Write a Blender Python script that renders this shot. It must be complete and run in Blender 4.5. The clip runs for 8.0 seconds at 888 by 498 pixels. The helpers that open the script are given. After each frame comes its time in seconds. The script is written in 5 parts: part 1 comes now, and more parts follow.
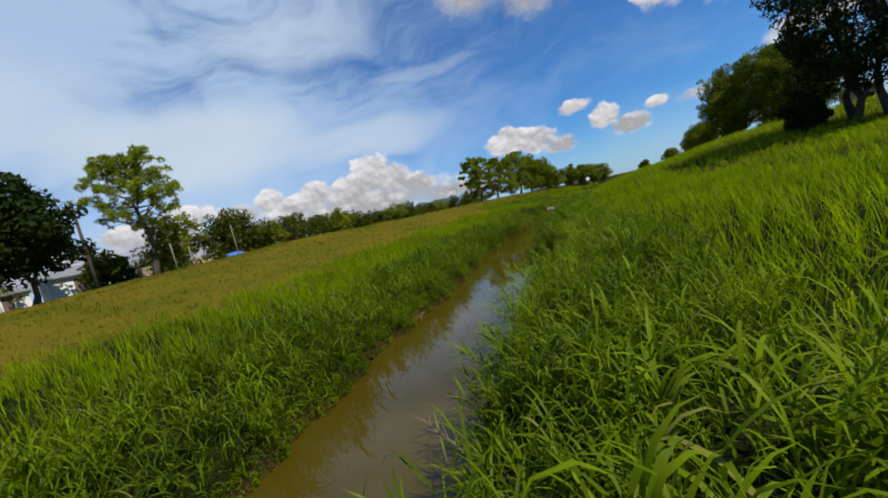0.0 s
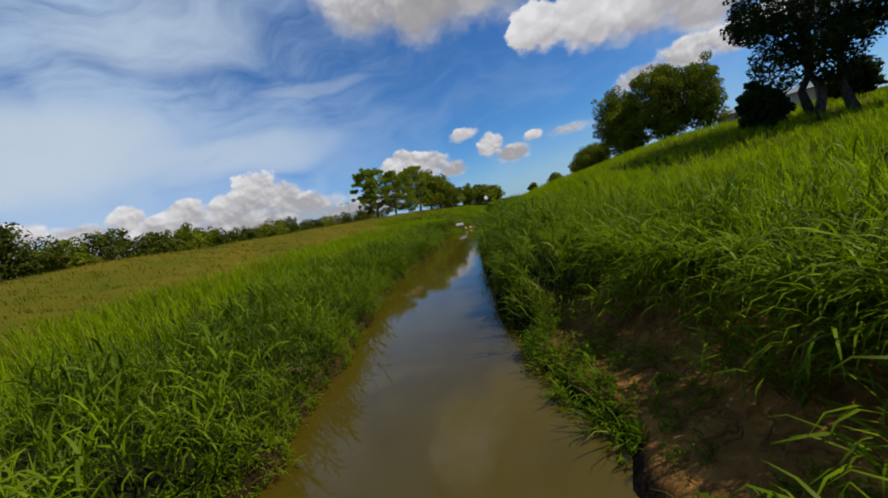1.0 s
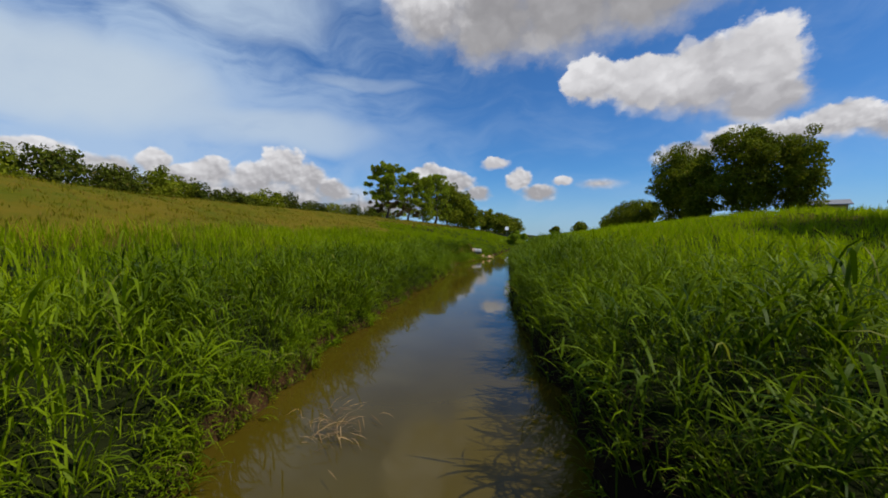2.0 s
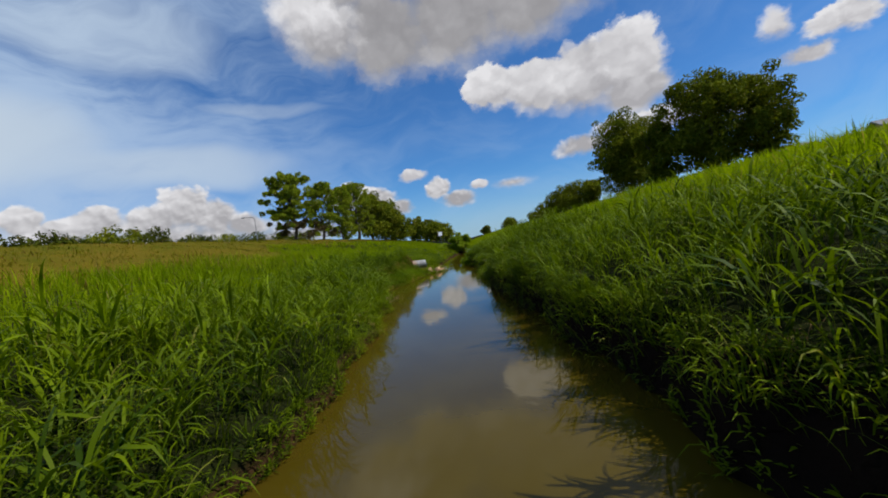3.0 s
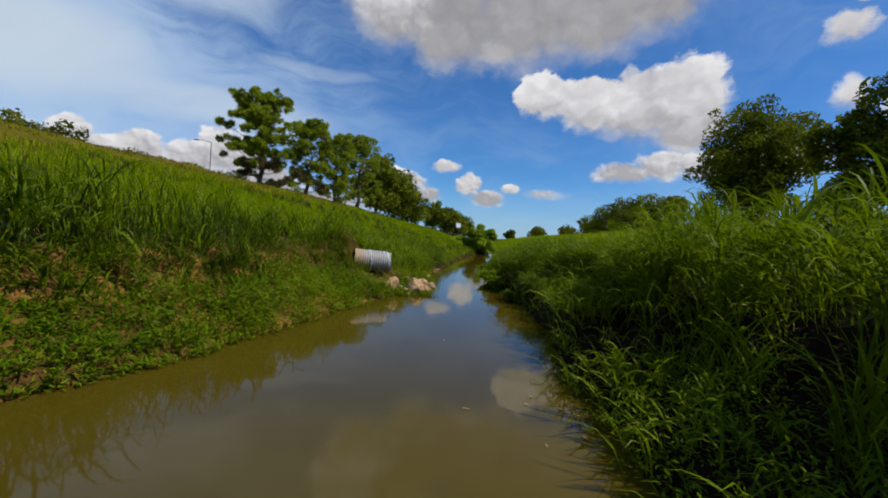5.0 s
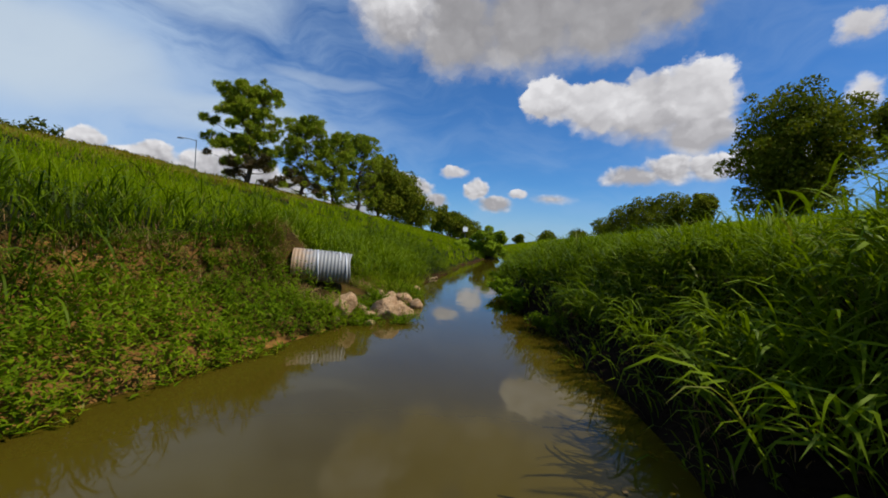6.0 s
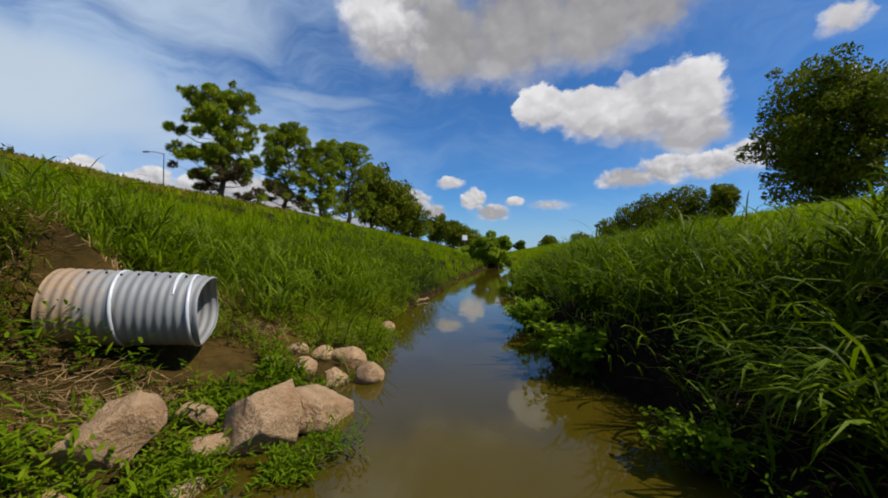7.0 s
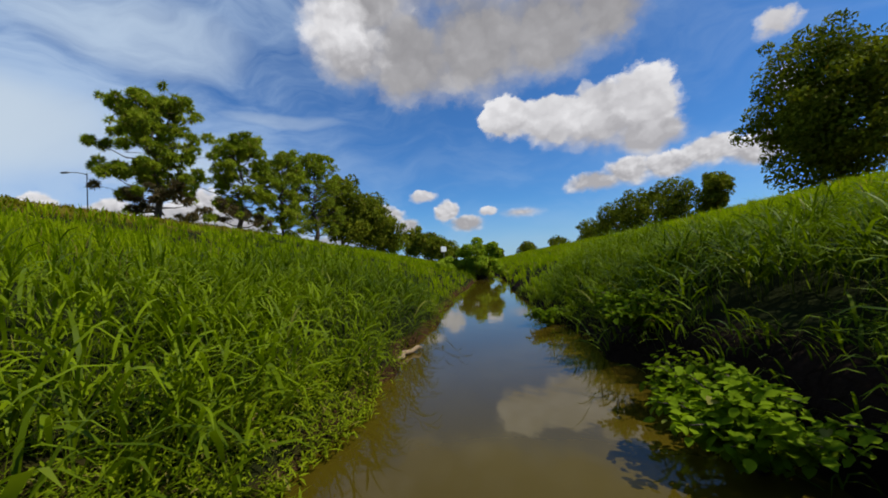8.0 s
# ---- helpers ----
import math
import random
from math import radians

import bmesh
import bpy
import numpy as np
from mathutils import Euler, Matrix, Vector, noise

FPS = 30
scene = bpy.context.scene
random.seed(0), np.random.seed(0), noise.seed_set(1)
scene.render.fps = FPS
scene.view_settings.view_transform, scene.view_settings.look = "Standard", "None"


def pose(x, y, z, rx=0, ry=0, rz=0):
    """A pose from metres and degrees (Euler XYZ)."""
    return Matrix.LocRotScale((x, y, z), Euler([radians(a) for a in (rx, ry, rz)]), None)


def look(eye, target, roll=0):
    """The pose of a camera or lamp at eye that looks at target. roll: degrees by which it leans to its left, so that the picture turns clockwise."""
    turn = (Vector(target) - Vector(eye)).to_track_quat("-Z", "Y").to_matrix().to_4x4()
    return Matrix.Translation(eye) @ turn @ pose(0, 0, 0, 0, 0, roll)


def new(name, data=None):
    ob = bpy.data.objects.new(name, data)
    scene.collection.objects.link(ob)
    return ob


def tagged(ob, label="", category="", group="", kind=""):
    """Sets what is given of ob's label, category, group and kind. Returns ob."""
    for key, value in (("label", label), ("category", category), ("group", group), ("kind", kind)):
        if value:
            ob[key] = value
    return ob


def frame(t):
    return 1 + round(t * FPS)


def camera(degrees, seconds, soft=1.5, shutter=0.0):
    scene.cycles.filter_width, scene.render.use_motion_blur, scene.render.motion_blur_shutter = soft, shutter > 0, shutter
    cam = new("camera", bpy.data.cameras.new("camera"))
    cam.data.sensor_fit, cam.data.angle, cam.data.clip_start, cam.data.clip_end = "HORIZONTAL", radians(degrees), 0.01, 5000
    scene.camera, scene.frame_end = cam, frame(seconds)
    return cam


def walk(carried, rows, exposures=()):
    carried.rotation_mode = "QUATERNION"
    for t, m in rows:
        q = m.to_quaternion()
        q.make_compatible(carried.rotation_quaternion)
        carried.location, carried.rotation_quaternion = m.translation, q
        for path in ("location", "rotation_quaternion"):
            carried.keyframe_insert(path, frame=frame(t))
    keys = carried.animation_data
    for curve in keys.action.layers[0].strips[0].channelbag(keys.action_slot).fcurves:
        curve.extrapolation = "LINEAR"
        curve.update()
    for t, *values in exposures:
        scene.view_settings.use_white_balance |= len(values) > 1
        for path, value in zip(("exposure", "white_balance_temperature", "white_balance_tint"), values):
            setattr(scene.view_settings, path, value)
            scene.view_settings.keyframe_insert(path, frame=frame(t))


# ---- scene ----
cam = camera(97.0, 8.0, soft=1.8)
PATH = [
    (0, (-0.344, -4.52, 2.85), (-0.39, -2.526, 2.71), -14.6),
    (0.2, (-0.446, -2.606, 2.786), (-0.336, -0.612, 2.682), -16.8),
    (0.5, (-0.525, 0.308, 2.655), (-0.118, 2.264, 2.559), -20.3),
    (1, (0.33, 5.326, 2.314), (0.813, 7.259, 2.146), -14.4),
    (1.2, (0.873, 7.274, 2.149), (1.34, 9.215, 2.033), -9.6),
    (2.3, (2.819, 16.343, 2.167), (3.29, 18.286, 2.098), 0.8),
    (2.5, (3.344, 18.376, 2.076), (3.833, 20.314, 2.01), -0.0),
    (3, (5.088, 24.772, 1.813), (5.889, 26.604, 1.781), -8.6),
    (3.2, (5.847, 26.827, 1.766), (6.724, 28.624, 1.743), -9.3),
    (3.5, (6.936, 29.494, 1.697), (7.801, 31.296, 1.639), -5.3),
    (4, (8.979, 33.696, 1.589), (9.829, 35.506, 1.521), -1.5),
    (4.5, (11.097, 37.572, 1.459), (11.878, 39.411, 1.367), 3.1),
    (5, (11.904, 39.295, 1.374), (12.627, 41.159, 1.316), 4.3),
    (5.2, (12.217, 40.02, 1.35), (12.92, 41.892, 1.311), 4.9),
    (6.3, (13.958, 43.496, 1.099), (14.625, 45.381, 1.078), 3.0),
    (6.5, (14.26, 44.188, 1.07), (14.918, 46.077, 1.073), 2.4),
    (7, (14.908, 45.886, 1.079), (15.588, 47.766, 1.102), 0.8),
    (7.5, (15.559, 47.657, 1.158), (16.268, 49.526, 1.189), -0.4),
    (8, (15.974, 49.602, 1.07), (16.765, 51.437, 1.157), -3.4),
]
walk(cam, [(t, look(eye, target, roll)) for t, eye, target, roll in PATH],
     [(0, -0.04), (0.5, -0.27), (1.0, -0.19), (2.5, -0.15), (3.5, -0.14), (5.0, -0.10), (6.5, -0.14), (8.0, -0.09)])

# ---- sky and sun ----
SUN_AZ, SUN_EL = 125.0, 53.0          # degrees clockwise from +y; height
scene.view_settings.exposure = 0.0
sun = new("sun", bpy.data.lights.new("sun", "SUN"))
sun.data.energy, sun.data.angle, sun.data.color = 5.0, radians(0.8), (1.0, 0.965, 0.89)
_a, _e = radians(SUN_AZ), radians(SUN_EL)
SUN_DIR = Vector((math.sin(_a) * math.cos(_e), math.cos(_a) * math.cos(_e), math.sin(_e)))
sun.matrix_world = look(SUN_DIR * 200, (0, 0, 0))


class Net:
    """Short hand for a node tree."""

    def __init__(self, tree):
        self.t = tree
        tree.nodes.clear()

    def n(self, kind, **kw):
        node = self.t.nodes.new(kind)
        for key, value in kw.items():
            if key == "op":
                node.operation = value
            elif key == "mode":
                node.blend_type = value
            elif key == "dtype":
                node.data_type = value
        return node

    def put(self, socket, v):
        if isinstance(v, bpy.types.NodeSocket):
            self.t.links.new(v, socket)
        elif v is not None:
            socket.default_value = v

    def m(self, op, a, b=None, c=None, clamp=False):
        node = self.n("ShaderNodeMath", op=op)
        node.use_clamp = clamp
        for i, v in enumerate((a, b, c)):
            if v is not None:
                self.put(node.inputs[i], v)
        return node.outputs[0]

    def vm(self, op, a, b=None):
        node = self.n("ShaderNodeVectorMath", op=op)
        self.put(node.inputs[0], a)
        if b is not None:
            self.put(node.inputs[1], b)
        return node.outputs[0]

    def xyz(self, x, y, z):
        node = self.n("ShaderNodeCombineXYZ")
        for i, v in enumerate((x, y, z)):
            self.put(node.inputs[i], v)
        return node.outputs[0]

    def sep(self, v):
        node = self.n("ShaderNodeSeparateXYZ")
        self.put(node.inputs[0], v)
        return node.outputs

    def noise(self, v, scale, detail=4.0, rough=0.55, dist=0.0):
        node = self.n("ShaderNodeTexNoise")
        if v is not None:
            self.put(node.inputs["Vector"], v)
        node.inputs["Scale"].default_value = scale
        node.inputs["Detail"].default_value = detail
        node.inputs["Roughness"].default_value = rough
        node.inputs["Distortion"].default_value = dist
        return node.outputs[0]

    def step(self, v, a, b, lo=0.0, hi=1.0):
        node = self.n("ShaderNodeMapRange")
        node.interpolation_type = "SMOOTHSTEP"
        self.put(node.inputs[0], v)
        for i, w in enumerate((a, b, lo, hi)):
            self.put(node.inputs[i + 1], w)
        return node.outputs[0]

    def mix(self, f, a, b, mode="MIX"):
        node = self.n("ShaderNodeMixRGB", mode=mode)
        for i, v in enumerate((f, a, b)):
            if isinstance(v, tuple) and len(v) == 3:
                v = (*v, 1.0)
            self.put(node.inputs[i], v)
        return node.outputs[0]


def make_world():
    world = bpy.data.worlds.new("sky")
    scene.world = world
    world.use_nodes = True
    k = Net(world.node_tree)
    sky = k.n("ShaderNodeTexSky")
    sky.sky_type, sky.sun_disc = "NISHITA", False
    sky.sun_elevation, sky.sun_rotation = radians(SUN_EL), radians(SUN_AZ)
    sky.air_density, sky.dust_density, sky.ozone_density = 1.0, 0.3, 3.0
    way = k.n("ShaderNodeTexCoord").outputs["Generated"]
    x, y, z = k.sep(way)
    az = k.m("MULTIPLY", k.m("ARCTAN2", x, y), 57.2958)
    el = k.m("MULTIPLY", k.m("ARCSINE", z), 57.2958)
    # a slow warp for the high cloud, a quick ruffle for the edges of the heaps
    flat = k.xyz(az, k.m("MULTIPLY", el, 1.25), 0.0)

    def colour_noise(scale, detail, rough):
        node = k.n("ShaderNodeTexNoise")
        k.put(node.inputs["Vector"], flat)
        node.inputs["Scale"].default_value, node.inputs["Detail"].default_value, node.inputs["Roughness"].default_value = scale, detail, rough
        r, g, _b = k.sep(node.outputs["Color"])
        return k.m("SUBTRACT", r, 0.5), k.m("SUBTRACT", g, 0.5)

    wx, wy = colour_noise(0.055, 3.0, 0.5)
    rx, ry = colour_noise(0.42, 5.0, 0.62)
    high = k.step(el, 5.0, 20.0, 0.32, 1.0)
    az2 = k.m("ADD", az, k.m("MULTIPLY", k.m("MULTIPLY", rx, 3.4), high))
    el2 = k.m("ADD", el, k.m("MULTIPLY", k.m("MULTIPLY", ry, 2.6), high))

    def billow(size, da, de):
        """Round heaps: small where a puff bulges, large in the creases between puffs."""
        p = k.xyz(k.m("MULTIPLY", k.m("ADD", az2, da), size), k.m("MULTIPLY", k.m("ADD", el2, de), size * 1.25), 1.7)
        total = None
        for scale, share in ((0.15, 0.60), (0.36, 0.28), (0.85, 0.12)):
            v = k.n("ShaderNodeTexVoronoi")
            v.feature = "SMOOTH_F1"
            k.put(v.inputs["Vector"], p)
            v.inputs["Scale"].default_value, v.inputs["Smoothness"].default_value = scale, 0.5
            part_ = k.m("MULTIPLY", v.outputs["Distance"], share)
            total = part_ if total is None else k.m("ADD", total, part_)
        return total

    heaps = []
    for size in (1.0, 2.2):
        b_ = billow(size, 0.0, 0.0)
        heaps.append((b_, k.m("SUBTRACT", billow(size, 0.6 / size, 0.9 / size), b_)))

    def blobs(rows):
        best = None
        for a, e, ra, re in rows:
            u = k.m("DIVIDE", k.m("SUBTRACT", az2, a), ra)
            v = k.m("DIVIDE", k.m("SUBTRACT", el2, e), re)
            d = k.m("SQRT", k.m("ADD", k.m("MULTIPLY", u, u), k.m("MULTIPLY", v, v)))
            best = d if best is None else k.m("SMOOTH_MIN", best, d, 0.22)
        return best

    col = k.vm("SCALE", sky.outputs[0])
    col.node.inputs["Scale"].default_value = 0.092
    col = k.mix(1.0, col, (0.45, 0.90, 1.38), "MULTIPLY")
    # thin high cloud, thick towards the west, combed into wisps
    u = k.m("ADD", k.m("ADD", az, k.m("MULTIPLY", el, 0.55)), k.m("MULTIPLY", wx, 22.0))
    v = k.m("ADD", k.m("SUBTRACT", el, k.m("MULTIPLY", az, 0.16)), k.m("MULTIPLY", wy, 15.0))
    s1 = k.noise(k.xyz(k.m("MULTIPLY", u, 0.030), k.m("MULTIPLY", v, 0.085), 0.3), 1.0, 7.0, 0.58, 0.3)
    s2 = k.noise(k.xyz(k.m("MULTIPLY", u, 0.11), k.m("MULTIPLY", v, 0.34), 5.1), 1.0, 5.0, 0.6, 0.2)
    west = k.step(k.m("ADD", az, k.m("MULTIPLY", k.m("SUBTRACT", el, 15.0), -0.25)), 22.0, -26.0)
    west = k.m("MULTIPLY", west, k.step(az, -115.0, -60.0))
    comb = k.m("ADD", k.m("MULTIPLY", s1, 0.72), k.m("MULTIPLY", s2, 0.28))
    veil = k.m("MULTIPLY", k.step(k.m("ADD", comb, k.m("MULTIPLY", west, 0.16)), 0.43, 0.70), k.m("ADD", k.m("MULTIPLY", west, 0.62), 0.22))

    def sheet(a, e, ra, re):
        uu = k.m("DIVIDE", k.m("ADD", k.m("SUBTRACT", az, a), k.m("MULTIPLY", wx, 14.0)), ra)
        vv = k.m("DIVIDE", k.m("ADD", k.m("SUBTRACT", el, e), k.m("MULTIPLY", wy, 8.0)), re)
        r2 = k.m("ADD", k.m("MULTIPLY", uu, uu), k.m("MULTIPLY", vv, vv))
        return k.step(k.m("ADD", r2, k.m("MULTIPLY", k.m("SUBTRACT", comb, 0.5), 1.5)), 1.5, 0.1)

    col = k.mix(veil, col, (0.48, 0.63, 0.84))
    for a, e, ra, re, most in ((-31, 15.5, 15, 4.6, 0.80), (-8, 13.0, 13, 2.4, 0.55), (-52, 22, 16, 7, 0.6), (2, 20.6, 7, 1.0, 0.30), (-14, 27, 12, 3.5, 0.35)):
        col = k.mix(k.m("MULTIPLY", sheet(a, e, ra, re), most), col, (0.61, 0.71, 0.81))
    low = k.step(el, 9.0, 0.0)
    col = k.mix(k.m("MULTIPLY", low, 0.40), col, (0.47, 0.60, 0.80))

    groups = [
        # heaps (az, el, half width, half height), base, top, how dark the base, how loose the edge
        ([(-30, 4.4, 34, 2.4), (-12, 4.8, 16, 2.2), (4, 4.0, 10, 1.2)], 3.0, 11.0, 0.40, 0.40),
        ([(-22.8, 8.3, 2.2, 1.8), (-27, 7.2, 3.6, 1.6), (-33, 8.0, 4.2, 1.9), (-38, 7.4, 4, 1.6), (-50, 7.4, 6, 2.6), (-60, 7, 6, 2.6)], 5.0, 9.2, 0.38, 0.12),
        ([(-17.0, 7.9, 2.9, 2.3), (-20, 7.0, 2.6, 1.6)], 5.0, 9.2, 0.38, 0.10),
        ([(-8.6, 8.8, 3.5, 3.1), (-12.0, 7.4, 3.2, 2.2), (-5.4, 7.7, 2.4, 2.6), (-2.4, 6.2, 2.6, 1.6)], 5.2, 10.2, 0.38, 0.10),
        ([(11.2, 8.5, 3.4, 2.1), (15, 7.6, 3.2, 1.8), (18.2, 6.0, 2.5, 1.2)], 4.6, 10.2, 0.40, 0.10),
        ([(20.7, 10.3, 2.4, 1.05)], 9.2, 11.2, 0.18, 0.10),
        ([(24.0, 7.9, 2.2, 1.6), (26.9, 6.1, 2.7, 1.3)], 4.8, 9.2, 0.42, 0.12),
        ([(30.1, 7.6, 1.6, 0.75)], 6.8, 8.2, 0.22, 0.14),
        ([(34.8, 7.0, 2.4, 0.6)], 5.0, 9.5, 0.30, 0.60),
        ([(45, 10.2, 4.0, 1.5), (49, 11.1, 3.4, 1.9), (54, 11.2, 3.6, 1.8), (58.2, 12.2, 3.6, 2.2), (62.5, 11.2, 3.2, 2.0)], 8.8, 13.2, 0.38, 0.12),
        ([(66, 17.3, 1.4, 1.6)], 15.0, 19.0, 0.25, 0.40),
        ([(71.2, 15.7, 3.2, 1.6), (68, 13.5, 2.3, 1.0)], 12.8, 17.0, 0.28, 0.14),
        ([(65.4, 23.6, 2.2, 1.5), (66.3, 25.6, 1.2, 0.8)], 22.0, 25.5, 0.22, 0.16),
        ([(12, 29.2, 6.0, 5.0), (20, 28.6, 9.0, 6.4), (30, 30.0, 10.0, 7.2), (40, 30.0, 9.0, 6.6), (48, 30.6, 6.2, 5.2), (30, 39, 20, 7), (13, 35, 8, 5)], 29.5, 52.0, 0.57, 0.16),
        ([(9.4, 31.8, 5.0, 4.6), (12.2, 29.2, 4.6, 3.4)], 25.5, 31.0, 0.40, 0.42),
        ([(34, 19.9, 5.0, 3.2), (40, 19.3, 5.6, 4.1), (46, 18.6, 6.0, 5.2), (51, 18.9, 5.6, 4.9), (52, 15.4, 5.0, 3.0)], 13.2, 20.5, 0.36, 0.09),
        ([(-80, 12, 12, 4), (-115, 10, 14, 4), (100, 12, 10, 4), (165, 10, 15, 4), (-150, 12, 16, 4)], 6.0, 18.0, 0.5, 0.2),
    ]
    for rows, lo, hi, dark, loose in groups:
        d = blobs(rows)
        bill, relief = heaps[0 if lo > 13 else 1]
        rise = k.step(k.m("ADD", el2, k.m("MULTIPLY", k.m("SUBTRACT", 0.34, bill), 0.4 * (hi - lo))), lo, hi)
        edge = k.m("ADD", d, k.m("MULTIPLY", k.m("SUBTRACT", bill, 0.34), 0.85))
        # crisp on top, frayed underneath
        soft = k.m("ADD", k.m("MULTIPLY", k.m("SUBTRACT", 1.0, rise), 0.20), loose)
        mask = k.step(edge, k.m("ADD", 0.97, soft), k.m("SUBTRACT", 0.97, soft))
        rim = k.step(d, 0.55, 1.0)
        light = k.m("ADD", k.m("MULTIPLY", rise, 0.66), k.m("MULTIPLY", rim, 0.30))
        light = k.m("ADD", light, k.m("MULTIPLY", relief, 1.4 if lo < 29 else 0.3))
        light = k.m("ADD", light, k.m("SUBTRACT", 0.22, k.m("MULTIPLY", bill, 0.5 if lo < 29 else 0.22)), clamp=True)
        tone = k.mix(light, tuple(c * (1.0 - dark) for c in (0.70, 0.69, 0.73)), (0.86, 0.855, 0.88))
        col = k.mix(mask, col, tone)
    bg = k.n("ShaderNodeBackground")
    k.put(bg.inputs[0], col)
    bg.inputs[1].default_value = 1.0
    out = k.n("ShaderNodeOutputWorld")
    k.put(out.inputs[0], bg.outputs[0])


make_world()

# ---- materials ----


def material(name, build):
    mat = bpy.data.materials.new(name)
    mat.use_nodes = True
    k = Net(mat.node_tree)
    out = k.n("ShaderNodeOutputMaterial")
    k.put(out.inputs[0], build(k))
    return mat


def bsdf(k, color, rough=0.6, metal=0.0, spec=0.5, bump=None, strength=0.3, dist=0.02, ior=1.45):
    b = k.n("ShaderNodeBsdfPrincipled")
    if isinstance(color, tuple):
        color = (*color, 1.0)
    k.put(b.inputs["Base Color"], color)
    k.put(b.inputs["Roughness"], rough)
    b.inputs["Metallic"].default_value = metal
    b.inputs["Specular IOR Level"].default_value = spec
    b.inputs["IOR"].default_value = ior
    if bump is not None:
        bn = k.n("ShaderNodeBump")
        bn.inputs["Strength"].default_value, bn.inputs["Distance"].default_value = strength, dist
        k.put(bn.inputs["Height"], bump)
        k.put(b.inputs["Normal"], bn.outputs[0])
    return b.outputs[0]


def place(k):
    return k.n("ShaderNodeNewGeometry").outputs["Position"]


def leaf_material(name, dark, light, dry, dry_share=0.06, glow=0.45, rough=0.6, patch=0.35, sheen=0.03):
    def build(k):
        geo = k.n("ShaderNodeNewGeometry")
        rnd = geo.outputs["Random Per Island"]
        area = k.noise(geo.outputs["Position"], patch, 3.0)
        f = k.m("ADD", k.m("MULTIPLY", rnd, 0.6), k.m("MULTIPLY", k.step(area, 0.35, 0.65), 0.4))
        c = k.mix(f, dark, light)
        c = k.mix(k.step(k.m("FRACT", k.m("MULTIPLY", rnd, 37.7)), 1.0 - dry_share, 1.0 - dry_share + 0.01), c, dry)
        p = bsdf(k, c, rough, 0.0, sheen)
        tr = k.n("ShaderNodeBsdfTranslucent")
        k.put(tr.inputs[0], k.mix(1.0, c, (1.25, 1.3, 0.55), "MULTIPLY"))
        mixer = k.n("ShaderNodeMixShader")
        mixer.inputs[0].default_value = glow
        k.put(mixer.inputs[1], p)
        k.put(mixer.inputs[2], tr.outputs[0])
        return mixer.outputs[0]
    return material(name, build)


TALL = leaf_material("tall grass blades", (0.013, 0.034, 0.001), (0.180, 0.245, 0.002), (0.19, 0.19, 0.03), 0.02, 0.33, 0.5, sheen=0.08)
# lighter, yellower slope grass; sunlit brightness of the tips is put into its colour
TALL_SUNLIT = leaf_material("sunlit slope grass blades", (0.115, 0.180, 0.002), (0.275, 0.340, 0.003), (0.26, 0.22, 0.05), 0.04, 0.50)
MOWN = leaf_material("mown grass blades", (0.085, 0.092, 0.002), (0.180, 0.150, 0.004), (0.20, 0.115, 0.03), 0.16, 0.25, 0.6, 0.5)
WEED = leaf_material("broad weed leaves", (0.034, 0.074, 0.002), (0.165, 0.230, 0.005), (0.20, 0.16, 0.04), 0.015, 0.36)
FUZZ = leaf_material("fine creeping weed", (0.060, 0.105, 0.003), (0.205, 0.250, 0.006), (0.22, 0.19, 0.04), 0.05, 0.30)
# lighter shrub leaves: the sun caught over the water is in the colour
SUNLIT_SHRUB = leaf_material("sunlit shrub leaves", (0.085, 0.150, 0.004), (0.235, 0.320, 0.010), (0.24, 0.22, 0.05), 0.02, 0.40)
STRAW = leaf_material("dead grass straw", (0.20, 0.115, 0.045), (0.42, 0.275, 0.12), (0.14, 0.08, 0.03), 0.2, 0.15, 0.7)
OAK = leaf_material("oak leaves", (0.046, 0.070, 0.005), (0.215, 0.228, 0.012), (0.18, 0.15, 0.02), 0.05, 0.26, 0.6)
# near-black leaf colour, far below that of OAK
DARK = leaf_material("near-black leaves", (0.008, 0.018, 0.004), (0.030, 0.046, 0.008), (0.05, 0.05, 0.02), 0.04, 0.12, 0.5)
SHADY = leaf_material("shady broad leaves", (0.014, 0.026, 0.004), (0.105, 0.120, 0.010), (0.14, 0.11, 0.02), 0.04, 0.18, 0.6)
PINE = leaf_material("pine needles", (0.110, 0.160, 0.009), (0.360, 0.410, 0.026), (0.22, 0.14, 0.04), 0.06, 0.22, 0.5)
BROWN_NEEDLES = leaf_material("dead pine needles", (0.09, 0.065, 0.030), (0.17, 0.115, 0.05), (0.08, 0.08, 0.03), 0.3, 0.2, 0.6)
WILLOW = leaf_material("willow leaves", (0.17, 0.24, 0.012), (0.32, 0.40, 0.025), (0.24, 0.21, 0.05), 0.05, 0.4)


